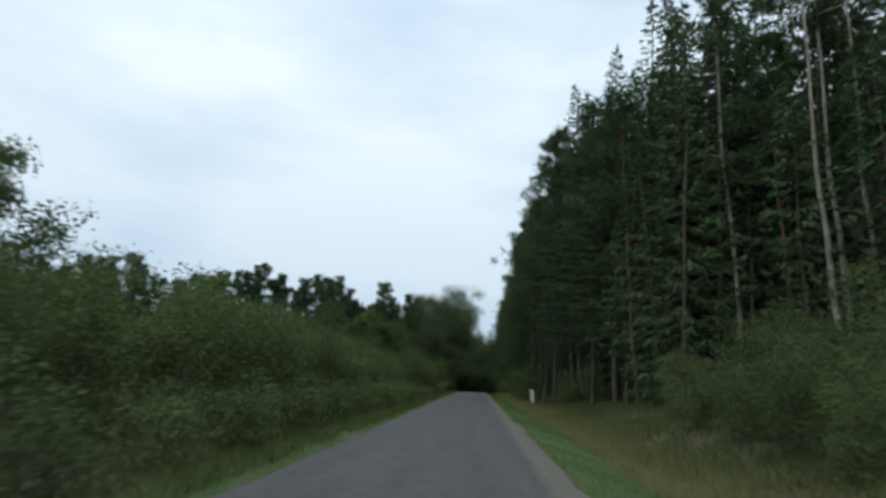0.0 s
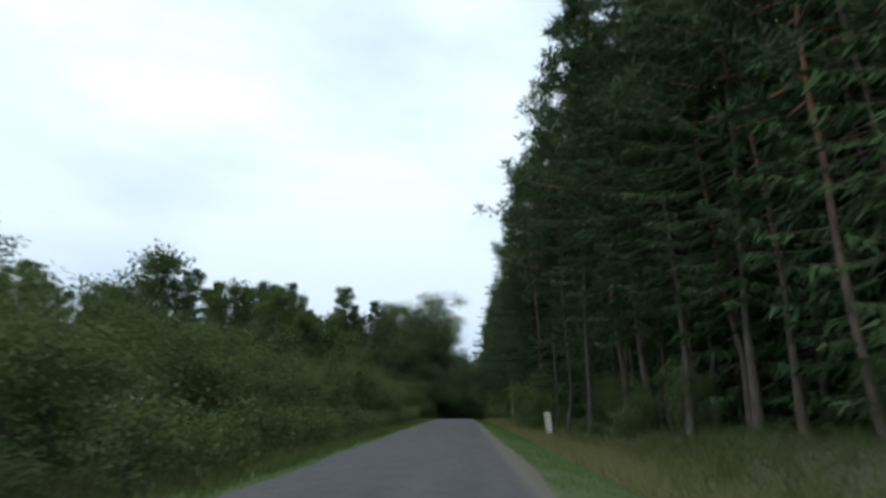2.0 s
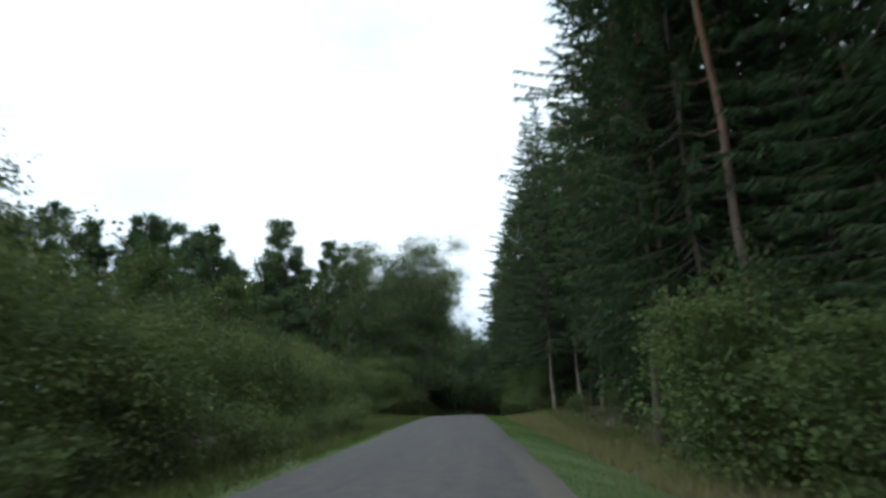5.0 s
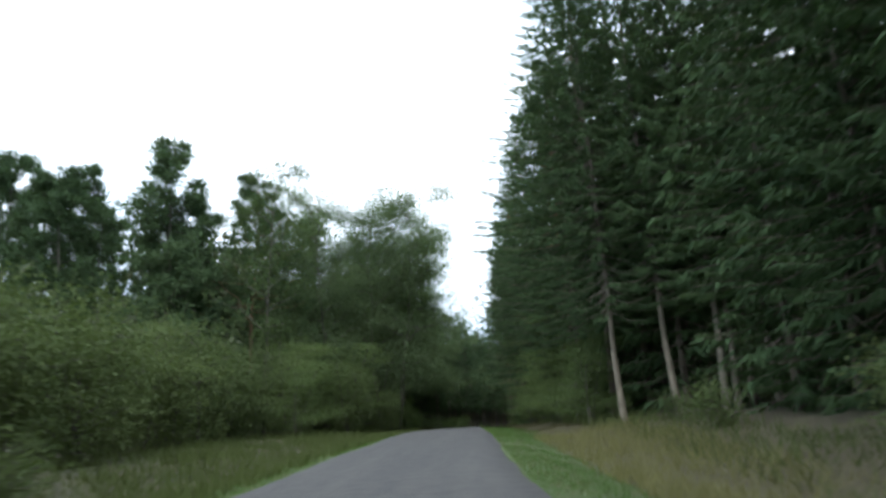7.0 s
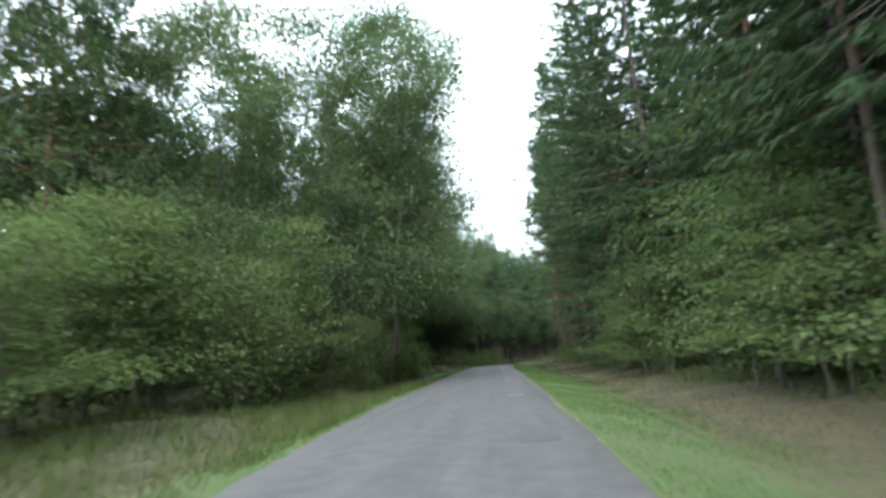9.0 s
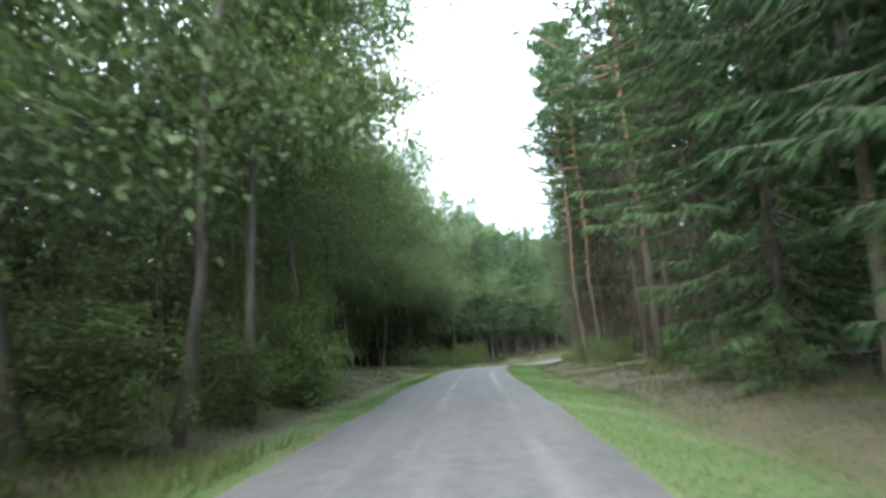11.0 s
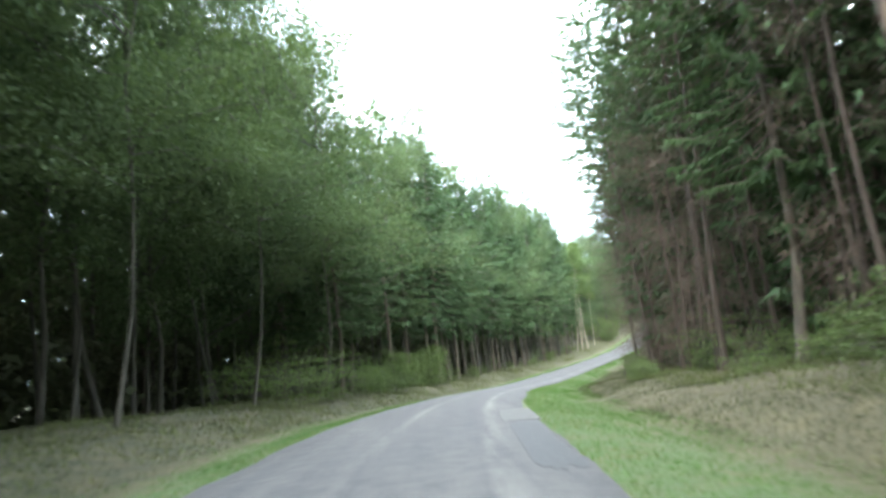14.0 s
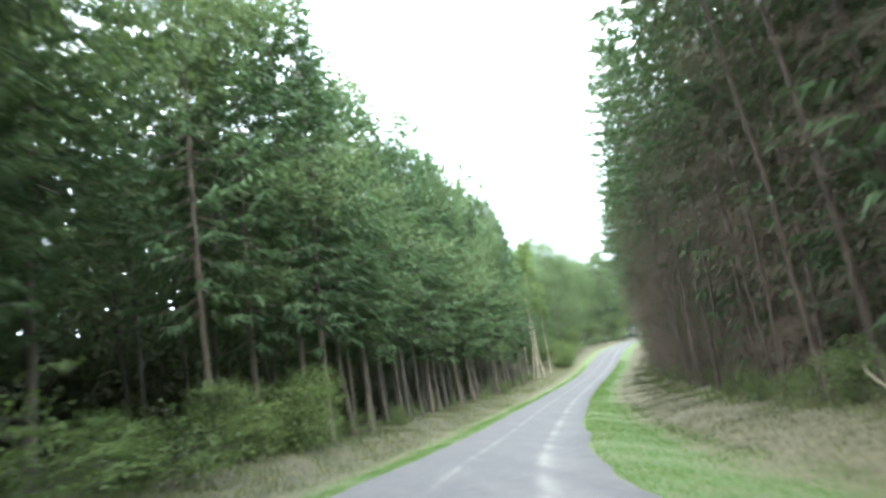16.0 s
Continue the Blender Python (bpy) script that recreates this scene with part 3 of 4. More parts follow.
# ---------------------------------------------------------------- kinds of plants
rng = np.random.default_rng(11)
random.seed(5)
SPRUCES = [spruce(20 + i, h, bare, reach, 1.3, fine=2.0) for i, (h, bare, reach) in enumerate([(25, 4.5, 4.1), (23, 5.0, 3.7), (27, 4.5, 4.6), (22, 0.9, 3.9), (24, 0.7, 4.3)])]
SPRUCES.append(spruce(26, 25, 5.2, 4.2, 1.3, (M_BARK_LIT, M_SPRUCE), fine=2.0, label="tall spruce with a bare lower trunk coloured as lit"))
SPRUCES.append(spruce(35, 28, 5.0, 5.2, 1.3, fine=2.0, label="broad tall dark green spruce at the verge"))
BACK = [spruce(30 + i, h, 0.8, 3.5, 0.5, kind="back_spruce", label="dark spruce inside the forest edge") for i, h in enumerate([22, 24])]
DRY_SPRUCES = [spruce(27 + i, h, 0.8, 5.2, 0.9, (M_BARK_RED, M_SPRUCE), dry, 1.4, "dry_spruce", "spruce with russet dead lower branches and green top")
               for i, (h, dry) in enumerate([(21, 0.5), (24, 0.56)])]
PINES = [pine(40 + i, h, cf, 3.9, 190, 30, needle=0.085, thick=0.56) for i, (h, cf) in enumerate([(22, 0.42), (21, 0.5), (23, 0.5)])]
EDGE_PINE = pine(48, 23, 0.44, 4.2, 220, 30, 8, 0.085, thick=0.46, mats=(M_BARK_DARK, M_PINE), label="tall dark-barked pine at the forest edge")
LEAN_PINE = pine(45, 19, 0.43, 4.5, 420, 40, 8, 0.072)
WOOD_PINE = pine(49, 23, 0.5, 3.0, 110, 24, 14, 0.095, thick=0.5, mats=(M_BARK_DARK, M_PINE), label="dark-barked pine under the forest canopy")
BARE_PINE = pine(43, 26, 0.78, 2.3, 66, 28, 9, 0.085, thick=0.62, mats=(M_BARK_PALE, M_PINE), label="tall bare pale pine trunk with a high crown")
TALL_PINE = pine(44, 23, 0.55, 3.5, 280, 30, 26, 0.085, thick=0.52)
FAR_PINES = [pine(46 + i, h, 0.2, 5.2, 420, 34, 4, 0.1, kind="far_pine", mats=(M_BARK_DARK, M_PINE), label="dark green pine in a far forest line") for i, h in enumerate([19, 20, 21])]
POLES = [pine(50 + i, h, 0.5, 2.3, 66, 12, 10, 0.13, kind="slender_pine", thick=0.42, label="slender forest pine with a high crown",
              mats=(M_BARK_DARK, M_PINE)) for i, h in enumerate([19, 20.5, 22])]
DIM = [spruce(56 + i, h, 1.2, 2.4, 0.36, (M_BARK_RED, M_SPRUCE), 0.45, 1.0, "forest_spruce", "slim forest spruce with dead reddish lower twigs")
       for i, h in enumerate([19, 21])]
OAKS = [broadleaf(60 + i, h, sp, cf, 22, 220, 130, 0.132, 0.6, top=0.55, thin=0.6) for i, (h, sp, cf) in enumerate([(18, 5.6, 0.14), (15.5, 4.8, 0.12), (19.5, 5.4, 0.25)])]
WIDE_OAK = broadleaf(63, 19.5, 6.3, 0.28, 26, 312, 150, 0.122, 0.64, top=0.8, thin=0.32)
SLIM = spruce(29, 20.5, 5.0, 2.9, 1.25, (M_BARK_SPRUCE, M_SPRUCE), label="slim spruce with a thin straight trunk at the roadside")
ROADSIDE = [spruce(15 + i, h, bare, reach, 0.85, kind="roadside_spruce", label="green spruce in the roadside row of the wood") for i, (h, bare, reach) in enumerate([(20, 3.8, 2.9), (21.5, 4.6, 3.2)])]
SPARSE = broadleaf(66, 16, 3.6, 0.3, 20, 190, 30, 0.15, 0.5, mats=(M_BARK_DARK, M_BIRCH), rise=0.7, thin=0.55, kind="aspen_tree",
                   label="thin-leaved aspen with open twiggy crown")
BIRCHES = [broadleaf(70 + i, h, 2.3, 0.12, 18, 150, 38, 0.15, 0.3, mats=(M_BARK_DARK, M_BIRCH), rise=1.0, kind="young_tree",
                     label="young broadleaf tree with thin upright twigs") for i, h in enumerate([6.6, 7.8])]
SHRUBS = [broadleaf(80 + i, h, sp, 0.06, 9, 140, 84, 0.122, 0.45, 4, (M_BARK_DARK, M_SHRUB), 0.6, "shrub",
                    "dense green roadside shrub with many stems", "shrub", 0.5) for i, (h, sp) in enumerate([(4.8, 2.9), (5.6, 3.0), (4.2, 2.6)])]
HAZELS = [broadleaf(86 + i, h, sp, 0.12, 8, 96, 110, 0.098, 0.52, 3, (M_BARK_DARK, M_HAZEL), 0.25, "hazel_bush",
                    "light green hazel bush with layered sprays", "bush", 0.45, 0.22) for i, (h, sp) in enumerate([(5.2, 3.0), (3.2, 2.2)])]
SPRIGS = [broadleaf(94 + i, h, 2.0, 0.15, 7, 44, 26, 0.1, 0.36, 3, (M_BARK_DARK, M_HAZEL), 0.2, "hazel_sapling",
                     "sparse hazel sapling with flat light green sprays", "bush", 0.6, 0.14, 0.7) for i, h in enumerate([1.7, 2.6])]
LOW = [broadleaf(90 + i, h, sp, 0.05, 6, 60, 44, 0.105, 0.32, 4, (M_BARK_DARK, M_SHRUB), 0.5, "low_bush",
                 "low leafy bush at the forest edge", "bush", 0.5) for i, (h, sp) in enumerate([(1.6, 1.3), (2.3, 1.6)])]


def along(start, stop, step, near, far, sway=0.8):
    return [(s + rng.uniform(-sway, sway), rng.uniform(near, far)) for s in np.arange(start, stop, step)]


# ---------------------------------------------------------------- forest on the right-hand side
G_RIGHT = "conifers along the road"
scatter([SPRUCES[0], PINES[0], SPRUCES[1], SPRUCES[2]], along(46, 62, 2.9, 9.0, 11.0), rng, G_RIGHT, (1.04, 1.16))
scatter([SPRUCES[4], SPRUCES[3], SPRUCES[0], PINES[0]], along(63, 84, 2.9, 9.5, 10.3), rng, G_RIGHT)
scatter([SPRUCES[4], SPRUCES[3], SPRUCES[0], SPRUCES[3]], [(s, u + (2.6 if s > 95 else 0)) for s, u in along(84, 110, 2.8, 9.7, 10.5)], rng, G_RIGHT, (1.05, 1.18))
scatter(PINES, along(40, 84, 3.6, 9.6, 10.6), rng, G_RIGHT)
for x, y, v, k in ((7.8, 163.0, 2, 1.08), (9.6, 168.0, 1, 1.0), (10.8, 63.5, 2, 1.1), (7.2, 76.5, 1, 1.12), (8.9, 57.5, 2, 1.1), (7.2, 82, 0, 1.1), (7.6, 124.6, 0, 1.0), (7.4, 129.5, 1, 1.05)):
    stand(PINES[v], x, y, k, group=G_RIGHT)
for x, y, k in ((7.6, 60.4, 1.18), (7.0, 64.8, 1.12), (7.3, 71.5, 1.0), (11.0, 96, 1.1)):
    stand(EDGE_PINE, x, y, k, group=G_RIGHT)
for x, y, k in ((20, 42, 1.5), (22.5, 38, 1.5), (18.2, 46, 1.45), (21, 48.5, 1.4), (24.5, 43, 1.5), (26, 37, 1.5), (15.8, 39, 1.3), (17, 36.5, 1.25), (14, 43, 1.25), (15.6, 44, 1.35), (18.3, 33, 1.15), (16.8, 41, 1.3)):
    stand(BACK[int(y) % 2], x, y, k, group="spruces behind the forest edge")
scatter(BACK, [(s, u) for u in (14.2, 17) for s, _ in along(38, 72, 2.8, 0, 1)], rng, "spruces behind the forest edge", (1.22, 1.42))
stand(SPRUCES[2], 6.6, 83.5, 0.98, 60, group=G_RIGHT)
stand(SPRUCES[2], 7.4, 80, 0.95, group=G_RIGHT)
stand(LEAN_PINE, 9.7, 69.8, 1.15, 80, lean=(0, -6), group=G_RIGHT, label="thick pine standing behind the verge shrubs")
stand(SPRUCES[6], 10.0, 92.5, 1.05, 140, group=G_RIGHT)
stand(PINES[2], 10.2, 89.0, 1.05, group=G_RIGHT)
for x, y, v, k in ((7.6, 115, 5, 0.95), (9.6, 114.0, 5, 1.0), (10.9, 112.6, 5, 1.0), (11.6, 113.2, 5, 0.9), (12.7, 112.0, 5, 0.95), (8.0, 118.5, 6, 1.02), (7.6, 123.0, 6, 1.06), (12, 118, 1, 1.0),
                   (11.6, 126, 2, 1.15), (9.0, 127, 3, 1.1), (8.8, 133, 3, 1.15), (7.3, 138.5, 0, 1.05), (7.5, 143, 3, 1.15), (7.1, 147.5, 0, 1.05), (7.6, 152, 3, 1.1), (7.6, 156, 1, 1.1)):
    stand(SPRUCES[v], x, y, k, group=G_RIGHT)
for x, y, k in ((14.8, 35.8, 1.0), (16.0, 28.2, 0.95), (17.6, 30, 1.0), (18.4, 28.8, 0.95)):
    stand(BARE_PINE, x, y, k, lean=(0, -1.0), group=G_RIGHT)
for x, y, v, k in ((13.2, 42, 2, 1.0), (19.5, 27, 0, 1.0), (17.2, 34, 1, 1.05), (20.5, 32, 2, 1.05)):
    stand(PINES[v], x, y, k, group=G_RIGHT)
scatter(BACK, along(36, 160, 2.6, 11.2, 13.2), rng, "spruces behind the forest edge")
for x, y, k in ((10.8, 116.5, 1.25), (10.4, 121, 1.3), (11.4, 130.5, 1.3), (9.8, 125, 1.2), (10.6, 137, 1.25)):
    stand(BACK[int(y) % 2], x, y, k, 30 * y, group="spruces behind the forest edge")
scatter(BACK, along(24, 60, 2.8, 18.5, 20.5), rng, "spruces behind the forest edge")
# pines at the bend
for x, y, k, ln in ((7.75, 179.7, 1.05, -0.7), (8.45, 178.0, 1.0, -1.1), (12.8, 171.0, 0.9, -2.0)):
    stand(TALL_PINE, x, y, k, lean=(0, ln), group="pines at the bend", label="tall pine with orange upper bark")
scatter([DRY_SPRUCES[1], DRY_SPRUCES[0], SPRUCES[1]], [(s, u + (2.2 if 171 < s < 184 else 0.4)) for s, u in along(163, 190, 3.2, 8.3, 9.6)], rng, "conifers inside the bend")
scatter(DRY_SPRUCES, [(s, u + (0.5 if s > 216 or s < 206 else 0)) for s, u in along(192, 312, 2.5, 7.2, 8.2)], rng, "conifers inside the bend")
scatter([DIM[0], BACK[0], DIM[1]], along(184, 275, 2.2, 9.6, 11.4), rng, "conifers inside the bend")
scatter(BACK, [(s, 14.0 + 0.7 * math.sin(s)) for s in np.arange(186, 285, 3.3)], np.random.default_rng(77), "conifers inside the bend", (1.0, 1.2))
scatter(DIM, along(160, 290, 3.4, 12, 13.5) + along(160, 290, 3.8, 15, 17) + along(20, 160, 5.0, 14.5, 16.5), rng, "slim spruces in the wood")
scatter(POLES, along(20, 290, 5.0, 19, 22), rng, "slender pines in the wood")
# bushes in front of it
for x, y, k in ((8.6, 127.5, 0.85), (7.5, 80.5, 0.75), (6.8, 76.5, 0.84), (8.4, 73, 0.7), (10.4, 68.5, 0.85), (11.6, 66, 0.8),
                (8.8, 58, 0.55), (9.2, 62, 0.6), (8.6, 53.5, 0.5), (9.4, 49.5, 0.55), (9.0, 84, 0.5), (9.6, 15, 0.75), (7.9, 13.0, 0.46), (8.2, 16.2, 0.5), (8.5, 20, 0.5), (8.8, 24.5, 0.45), (9.4, 29.5, 0.42), (10.8, 18, 0.9), (10.2, 22, 0.75), (12.4, 14, 0.95), (12.5, 25, 0.8), (11.5, 29, 0.65), (11.2, 34, 0.6), (10.8, 39, 0.5)):
    stand(SHRUBS[int(y) % 3], x, y, k, group="shrubs at the forest edge")
for x, y, k in ((-5.4, 157.4, 0.9), (-6.6, 159.6, 1.05), (6.1, 75.6, 1.15), (6.7, 72.6, 0.9), (7.0, 79.0, 1.2)):
    stand(HAZELS[1], x, y, k, group="hazels")
for x, y, k in ((6.4, 117.6, 0.8), (6.6, 120.4, 0.9), (7.2, 122.4, 0.85), (6.9, 124.8, 0.8), (6.7, 127.7, 0.85), (7.6, 131.5, 1.0), (6.4, 136.6, 0.75), (6.3, 142.0, 0.7), (9.2, 129.5, 1.35), (8.9, 135.6, 1.4), (8.4, 146, 0.7), (-10.0, 126.0, 1.1), (-8.6, 123.2, 0.8), (-10.2, 128.5, 1.15), (-9.4, 132.5, 1.25), (-8.8, 136.8, 1.25), (-7.6, 163.8, 1.0), (-9.8, 161.2, 1.1)):
    stand(HAZELS[0], x, y, k, group="hazels")
scatter(LOW, along(52, 128, 6.0, 7.4, 9.0) + along(138, 200, 4.8, 7.4, 9.8), rng, "low bushes", (0.45, 0.8))
scatter(SPRIGS, along(150, 200, 2.4, 6.4, 9.6), rng, "hazel saplings", (0.45, 0.75))
scatter(LOW, [(s, u + (1.3 if s > 214 else 0)) for s, u in along(196, 300, 2.6, 6.0, 7.2)], rng, "low bushes", (0.35, 0.6))

# ---------------------------------------------------------------- left-hand hedge, and the trees that follow
scatter(SHRUBS, [(9.5, -9.8), (12.5, -10.4), (10.5, -12.5), (15.5, -10.0)], rng, "shrubs along the road", (0.75, 0.9))
scatter(SHRUBS, along(9, 30, 2.6, -7.4, -6.6), rng, "shrubs along the road", (0.67, 0.8))
scatter(SHRUBS, along(30, 44, 2.6, -7.4, -6.6), rng, "shrubs along the road", (0.64, 0.8))
scatter(SHRUBS, along(44, 61, 2.6, -7.4, -6.6), rng, "shrubs along the road", (0.62, 0.76))
scatter(SHRUBS, [(s, u - (2.4 if s > 82 else 0)) for s, u in along(61.2, 98, 2.6, -7.4, -6.6)], rng, "shrubs along the road", (0.75, 0.95))
scatter(LOW, along(8, 98, 2.6, -5.2, -4.5), rng, "low bushes", (0.55, 0.85))
scatter(BIRCHES, [(16, -12.2), (37, -16), (54, -16), (65, -13), (70, -10.6), (78, -11), (86, -10.8), (92, -10.3), (96, -11)],
        rng, "young trees behind the shrubs", (0.88, 1.06))
for x, y, k, v in ((-8.6, 70.0, 0.9, 1), (-9.4, 73.2, 0.92, 1), (-8.4, 66.8, 1.0, 0), (-9.2, 63.0, 0.86, 1), (-10.4, 66.5, 0.9, 1), (-10.5, 47.3, 0.9, 1), (-9.0, 50.3, 0.8, 1), (-10.0, 60.2, 1.0, 1), (-11.3, 38.5, 0.72, 0)):
    stand(BIRCHES[v], x, y, k, group="young trees behind the shrubs")
scatter(SHRUBS, along(14, 100, 5.2, -12.5, -11), rng, "shrubs along the road", (0.8, 1.0))
for x, y, k in ((-9.8, 102, 0.95), (-10.4, 106.5, 1.0), (-11.5, 104, 1.1), (-10, 111, 0.95), (-11.2, 117.5, 1.0), (-12.8, 121.5, 1.05), (-13.2, 113.5, 1.05), (-5.8, 142, 0.65), (-6.0, 147, 0.7), (-5.9, 152, 0.6), (-6.2, 157, 0.65), (-10.8, 120.5, 0.95), (-11.4, 124, 1.0), (-11.0, 115, 1.05),
                (-7.4, 133, 0.95), (-8.0, 137, 0.9), (-9.0, 142, 1.0)):
    stand(SHRUBS[int(y) % 3], x, y, k, group="shrubs along the road")
for x, y, k, v in ((-19.2, 130, 1.03, 2), (-27.2, 130, 1.0, 1), (-25.8, 132.5, 0.95, 0), (-28.5, 119, 1.0, 0), (-18.2, 132, 0.93, 0), (-20.6, 132.5, 0.9, 1)):
    stand(FAR_PINES[v], x, y, k, group="pines behind the shrubs")
stand(LEAN_PINE, -14.5, 134, 1.05, group="pines behind the shrubs")
stand(SPARSE, -11.6, 127.7, 1.14, group="broadleaf trees along the road")
for x, y, k, v in ((-10.0, 139.5, 1.1, 0), (-12.5, 136, 1.1, 1), (-6.8, 146.5, 1.36, 1), (-5.4, 152.5, 1.32, 2), (-13.5, 145, 1.1, 2), (-5.5, 148.8, 1.2, 2), (-9.6, 177, 1.12, 2)):
    stand(OAKS[v], x, y, k, group="broadleaf trees along the road")
for x, y, k in ((-5.0, 158.2, 1.1), (-6.5, 163.9, 1.08)):
    stand(WIDE_OAK, x, y, k, group="broadleaf trees along the road")
for s, u, v in ((172, -8.6, 1.05), (180, -8.4, 1.05), (187.5, -8.2, 1.05), (195.5, -8.2, 1.08), (202, -7.9, 1.02), (191, -12.0, 1.1), (184, -12.5, 1.1), (198.5, -11.5, 1.16), (203.5, -11.2, 1.1), (207.5, -12.5, 1.0)):
    stand(WIDE_OAK, *road_at(s, u)[:2], v, group="trees along the road")
for s, u, k in ((160.5, -9.5, 0.95), (163, -11, 1.0), (166, -9.2, 0.95), (168.5, -11.5, 1.0), (171, -9.6, 1.0), (174, -11, 0.95)):
    stand(WOOD_PINE, *road_at(s, u)[:2], k, group="pines along the road")
scatter(OAKS[2:] + OAKS[:1], along(216, 306, 8.0, -11.4, -10.0), rng, "trees along the road", (1.0, 1.15))
scatter(ROADSIDE, [(s, u) for s, u in along(214, 277, 2.5, -9.4, -7.8)], rng, "spruces along the road", (1.04, 1.2))
for x, y, k, v in ((-4.4, 209.8, 0.95, 1), (-7.5, 206.5, 0.9, 0), (-8.8, 213.5, 0.95, 0), (-11.5, 209.5, 0.9, 1), (-13.5, 203.5, 0.9, 0), (-14.5, 214.0, 0.95, 1)):
    stand(SPRUCES[v], x, y, k, group="spruces along the road")
for s, u, v, k in ((204.3, -8.0, 0, 0.88), (205.8, -9.6, 2, 0.8)):
    stand(SPRUCES[v], *road_at(s, u)[:2], k, group="spruces along the road")
scatter(OAKS[2:] + [HAZELS[0]] + OAKS[:1], [(s, u) for s in np.arange(300, 384, 4.0) for u in (-12.5, -7.5)] + [(s, u) for s in np.arange(312, 345, 5.0) for u in (8.5, 13)], rng, "trees beyond the bend", (0.95, 1.15))
scatter(OAKS[2:] + OAKS[:1], along(176, 208, 3.4, -14.5, -12.0), rng, "trees along the road", (0.95, 1.1))
stand(SLIM, 1.8, 226.8, 1.0, group="trees along the road")
scatter(POLES, [(s, u) for r in (12.5, 15.5) for s, u in along(152, 290, 3.0, -r - 1, -r + 1)] + along(152, 290, 4.0, -20.5, -18.5) + along(232, 278, 1.4, -9.4, -8.2, 0.4), rng, "slender pines in the wood")
scatter(SPRIGS + LOW[:1] + SPRIGS, along(200, 284, 5.0, -9.4, -7.2), rng, "hazel saplings", (0.5, 0.9))
for s, u, k in ((299, -5.8, 1.0), (304, -6.4, 1.2), (308, 6.6, 1.0), (316, 6.4, 1.1)):
    stand(HAZELS[1], *road_at(s, u)[:2], k, group="hazels")
for x, y, k in ((0.1, 219.2, 0.95), (-0.4, 223.6, 0.85), (-1.8, 216.5, 0.8), (-3.0, 211.5, 0.6)):
    stand(HAZELS[1], x, y, k, group="hazels")
for x, y, k in ((-4.2, 201, 0.9), (-4.9, 197.5, 0.8), (-3.6, 205.5, 1.0), (-6.4, 203, 1.2), (-7.2, 198, 1.1), (-2.6, 208, 1.0), (-1.6, 212, 1.1)):
    stand(SPRIGS[int(y) % 2], x, y, k, group="hazel saplings")
PALE = pine(58, 17, 0.5, 1.9, 90, 26, 4, 0.095, thick=0.4, kind="birch_tree", label="slim pale-barked birch at the bend", mats=(M_BARK_BIRCH, M_HAZEL))
scatter([PALE], [(279.5, -7.6), (281.5, -8.3), (283, -7.4), (285.5, -8.1), (287, -7.3), (290, -7.8), (293, -7.4)], rng, "birches at the bend")
# far forest line behind the open ground
scatter(FAR_PINES, [(124 + 0.15 * (90 - u) + rng.uniform(-3, 3), -u) for u in np.arange(30, 120, 4.0)], rng, "far forest line", (1.05, 1.25))
scatter(FAR_PINES, [(132 + 0.15 * (90 - u) + rng.uniform(-3, 3), -u) for u in np.arange(32, 120, 6.0)], rng, "far forest line", (1.05, 1.25))


# ---------------------------------------------------------------- woods that nobody could count
def thicket(name, spots, low, high, leaf, per, mat, label, seed):
    r = np.random.default_rng(seed)
    base = np.array([road_at(s, u) for s, u in spots])
    base[:, 2] = ground_height(base[:, 0], base[:, 1])
    c = np.repeat(base, per, 0)
    c += np.stack([r.normal(size=len(c)) * 1.6, r.normal(size=len(c)) * 1.6, r.uniform(low, high, len(c))], 1)
    ln = leaf * r.uniform(0.6, 1.4, len(c))
    me = mesh_of(name, *kites(c, r.normal(size=c.shape) + [0, 0, -0.3], ln, ln * 0.6, r), mat)
    tagged(new(name, me), label, "woods", kind="stuff")


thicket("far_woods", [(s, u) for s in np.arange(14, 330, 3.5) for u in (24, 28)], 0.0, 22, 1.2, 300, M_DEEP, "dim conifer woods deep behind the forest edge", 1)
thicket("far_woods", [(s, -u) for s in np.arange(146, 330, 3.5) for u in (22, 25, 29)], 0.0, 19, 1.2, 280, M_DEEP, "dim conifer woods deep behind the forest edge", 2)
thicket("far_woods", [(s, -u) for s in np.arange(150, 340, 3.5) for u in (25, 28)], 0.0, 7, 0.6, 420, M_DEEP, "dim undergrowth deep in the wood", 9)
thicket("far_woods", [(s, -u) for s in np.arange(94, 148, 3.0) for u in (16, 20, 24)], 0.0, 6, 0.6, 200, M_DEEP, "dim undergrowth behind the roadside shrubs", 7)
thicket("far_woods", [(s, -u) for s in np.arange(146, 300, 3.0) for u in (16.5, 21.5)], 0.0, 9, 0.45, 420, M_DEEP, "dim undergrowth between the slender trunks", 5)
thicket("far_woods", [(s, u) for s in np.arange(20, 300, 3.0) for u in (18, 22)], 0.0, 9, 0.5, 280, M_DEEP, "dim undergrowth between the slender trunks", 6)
thicket("far_woods", [(s, -u) for s in np.arange(152, 236, 2.6) for u in (13, 16, 19)], 4.0, 18, 0.2, 900, M_LEAF, "leafy canopy deep in the wood", 21)
thicket("far_woods", [(s, u) for s in np.arange(160, 290, 2.6) for u in (11.5, 14.5)], 3.0, 19, 0.2, 760, M_SPRUCE, "dark conifer canopy deep in the wood", 22)
thicket("far_woods", [(134 + 0.15 * (90 - u), -u) for u in np.arange(24, 130, 3.0)], 0.0, 15, 1.1, 200, M_PINE, "dark pine woods beyond the open ground", 3)
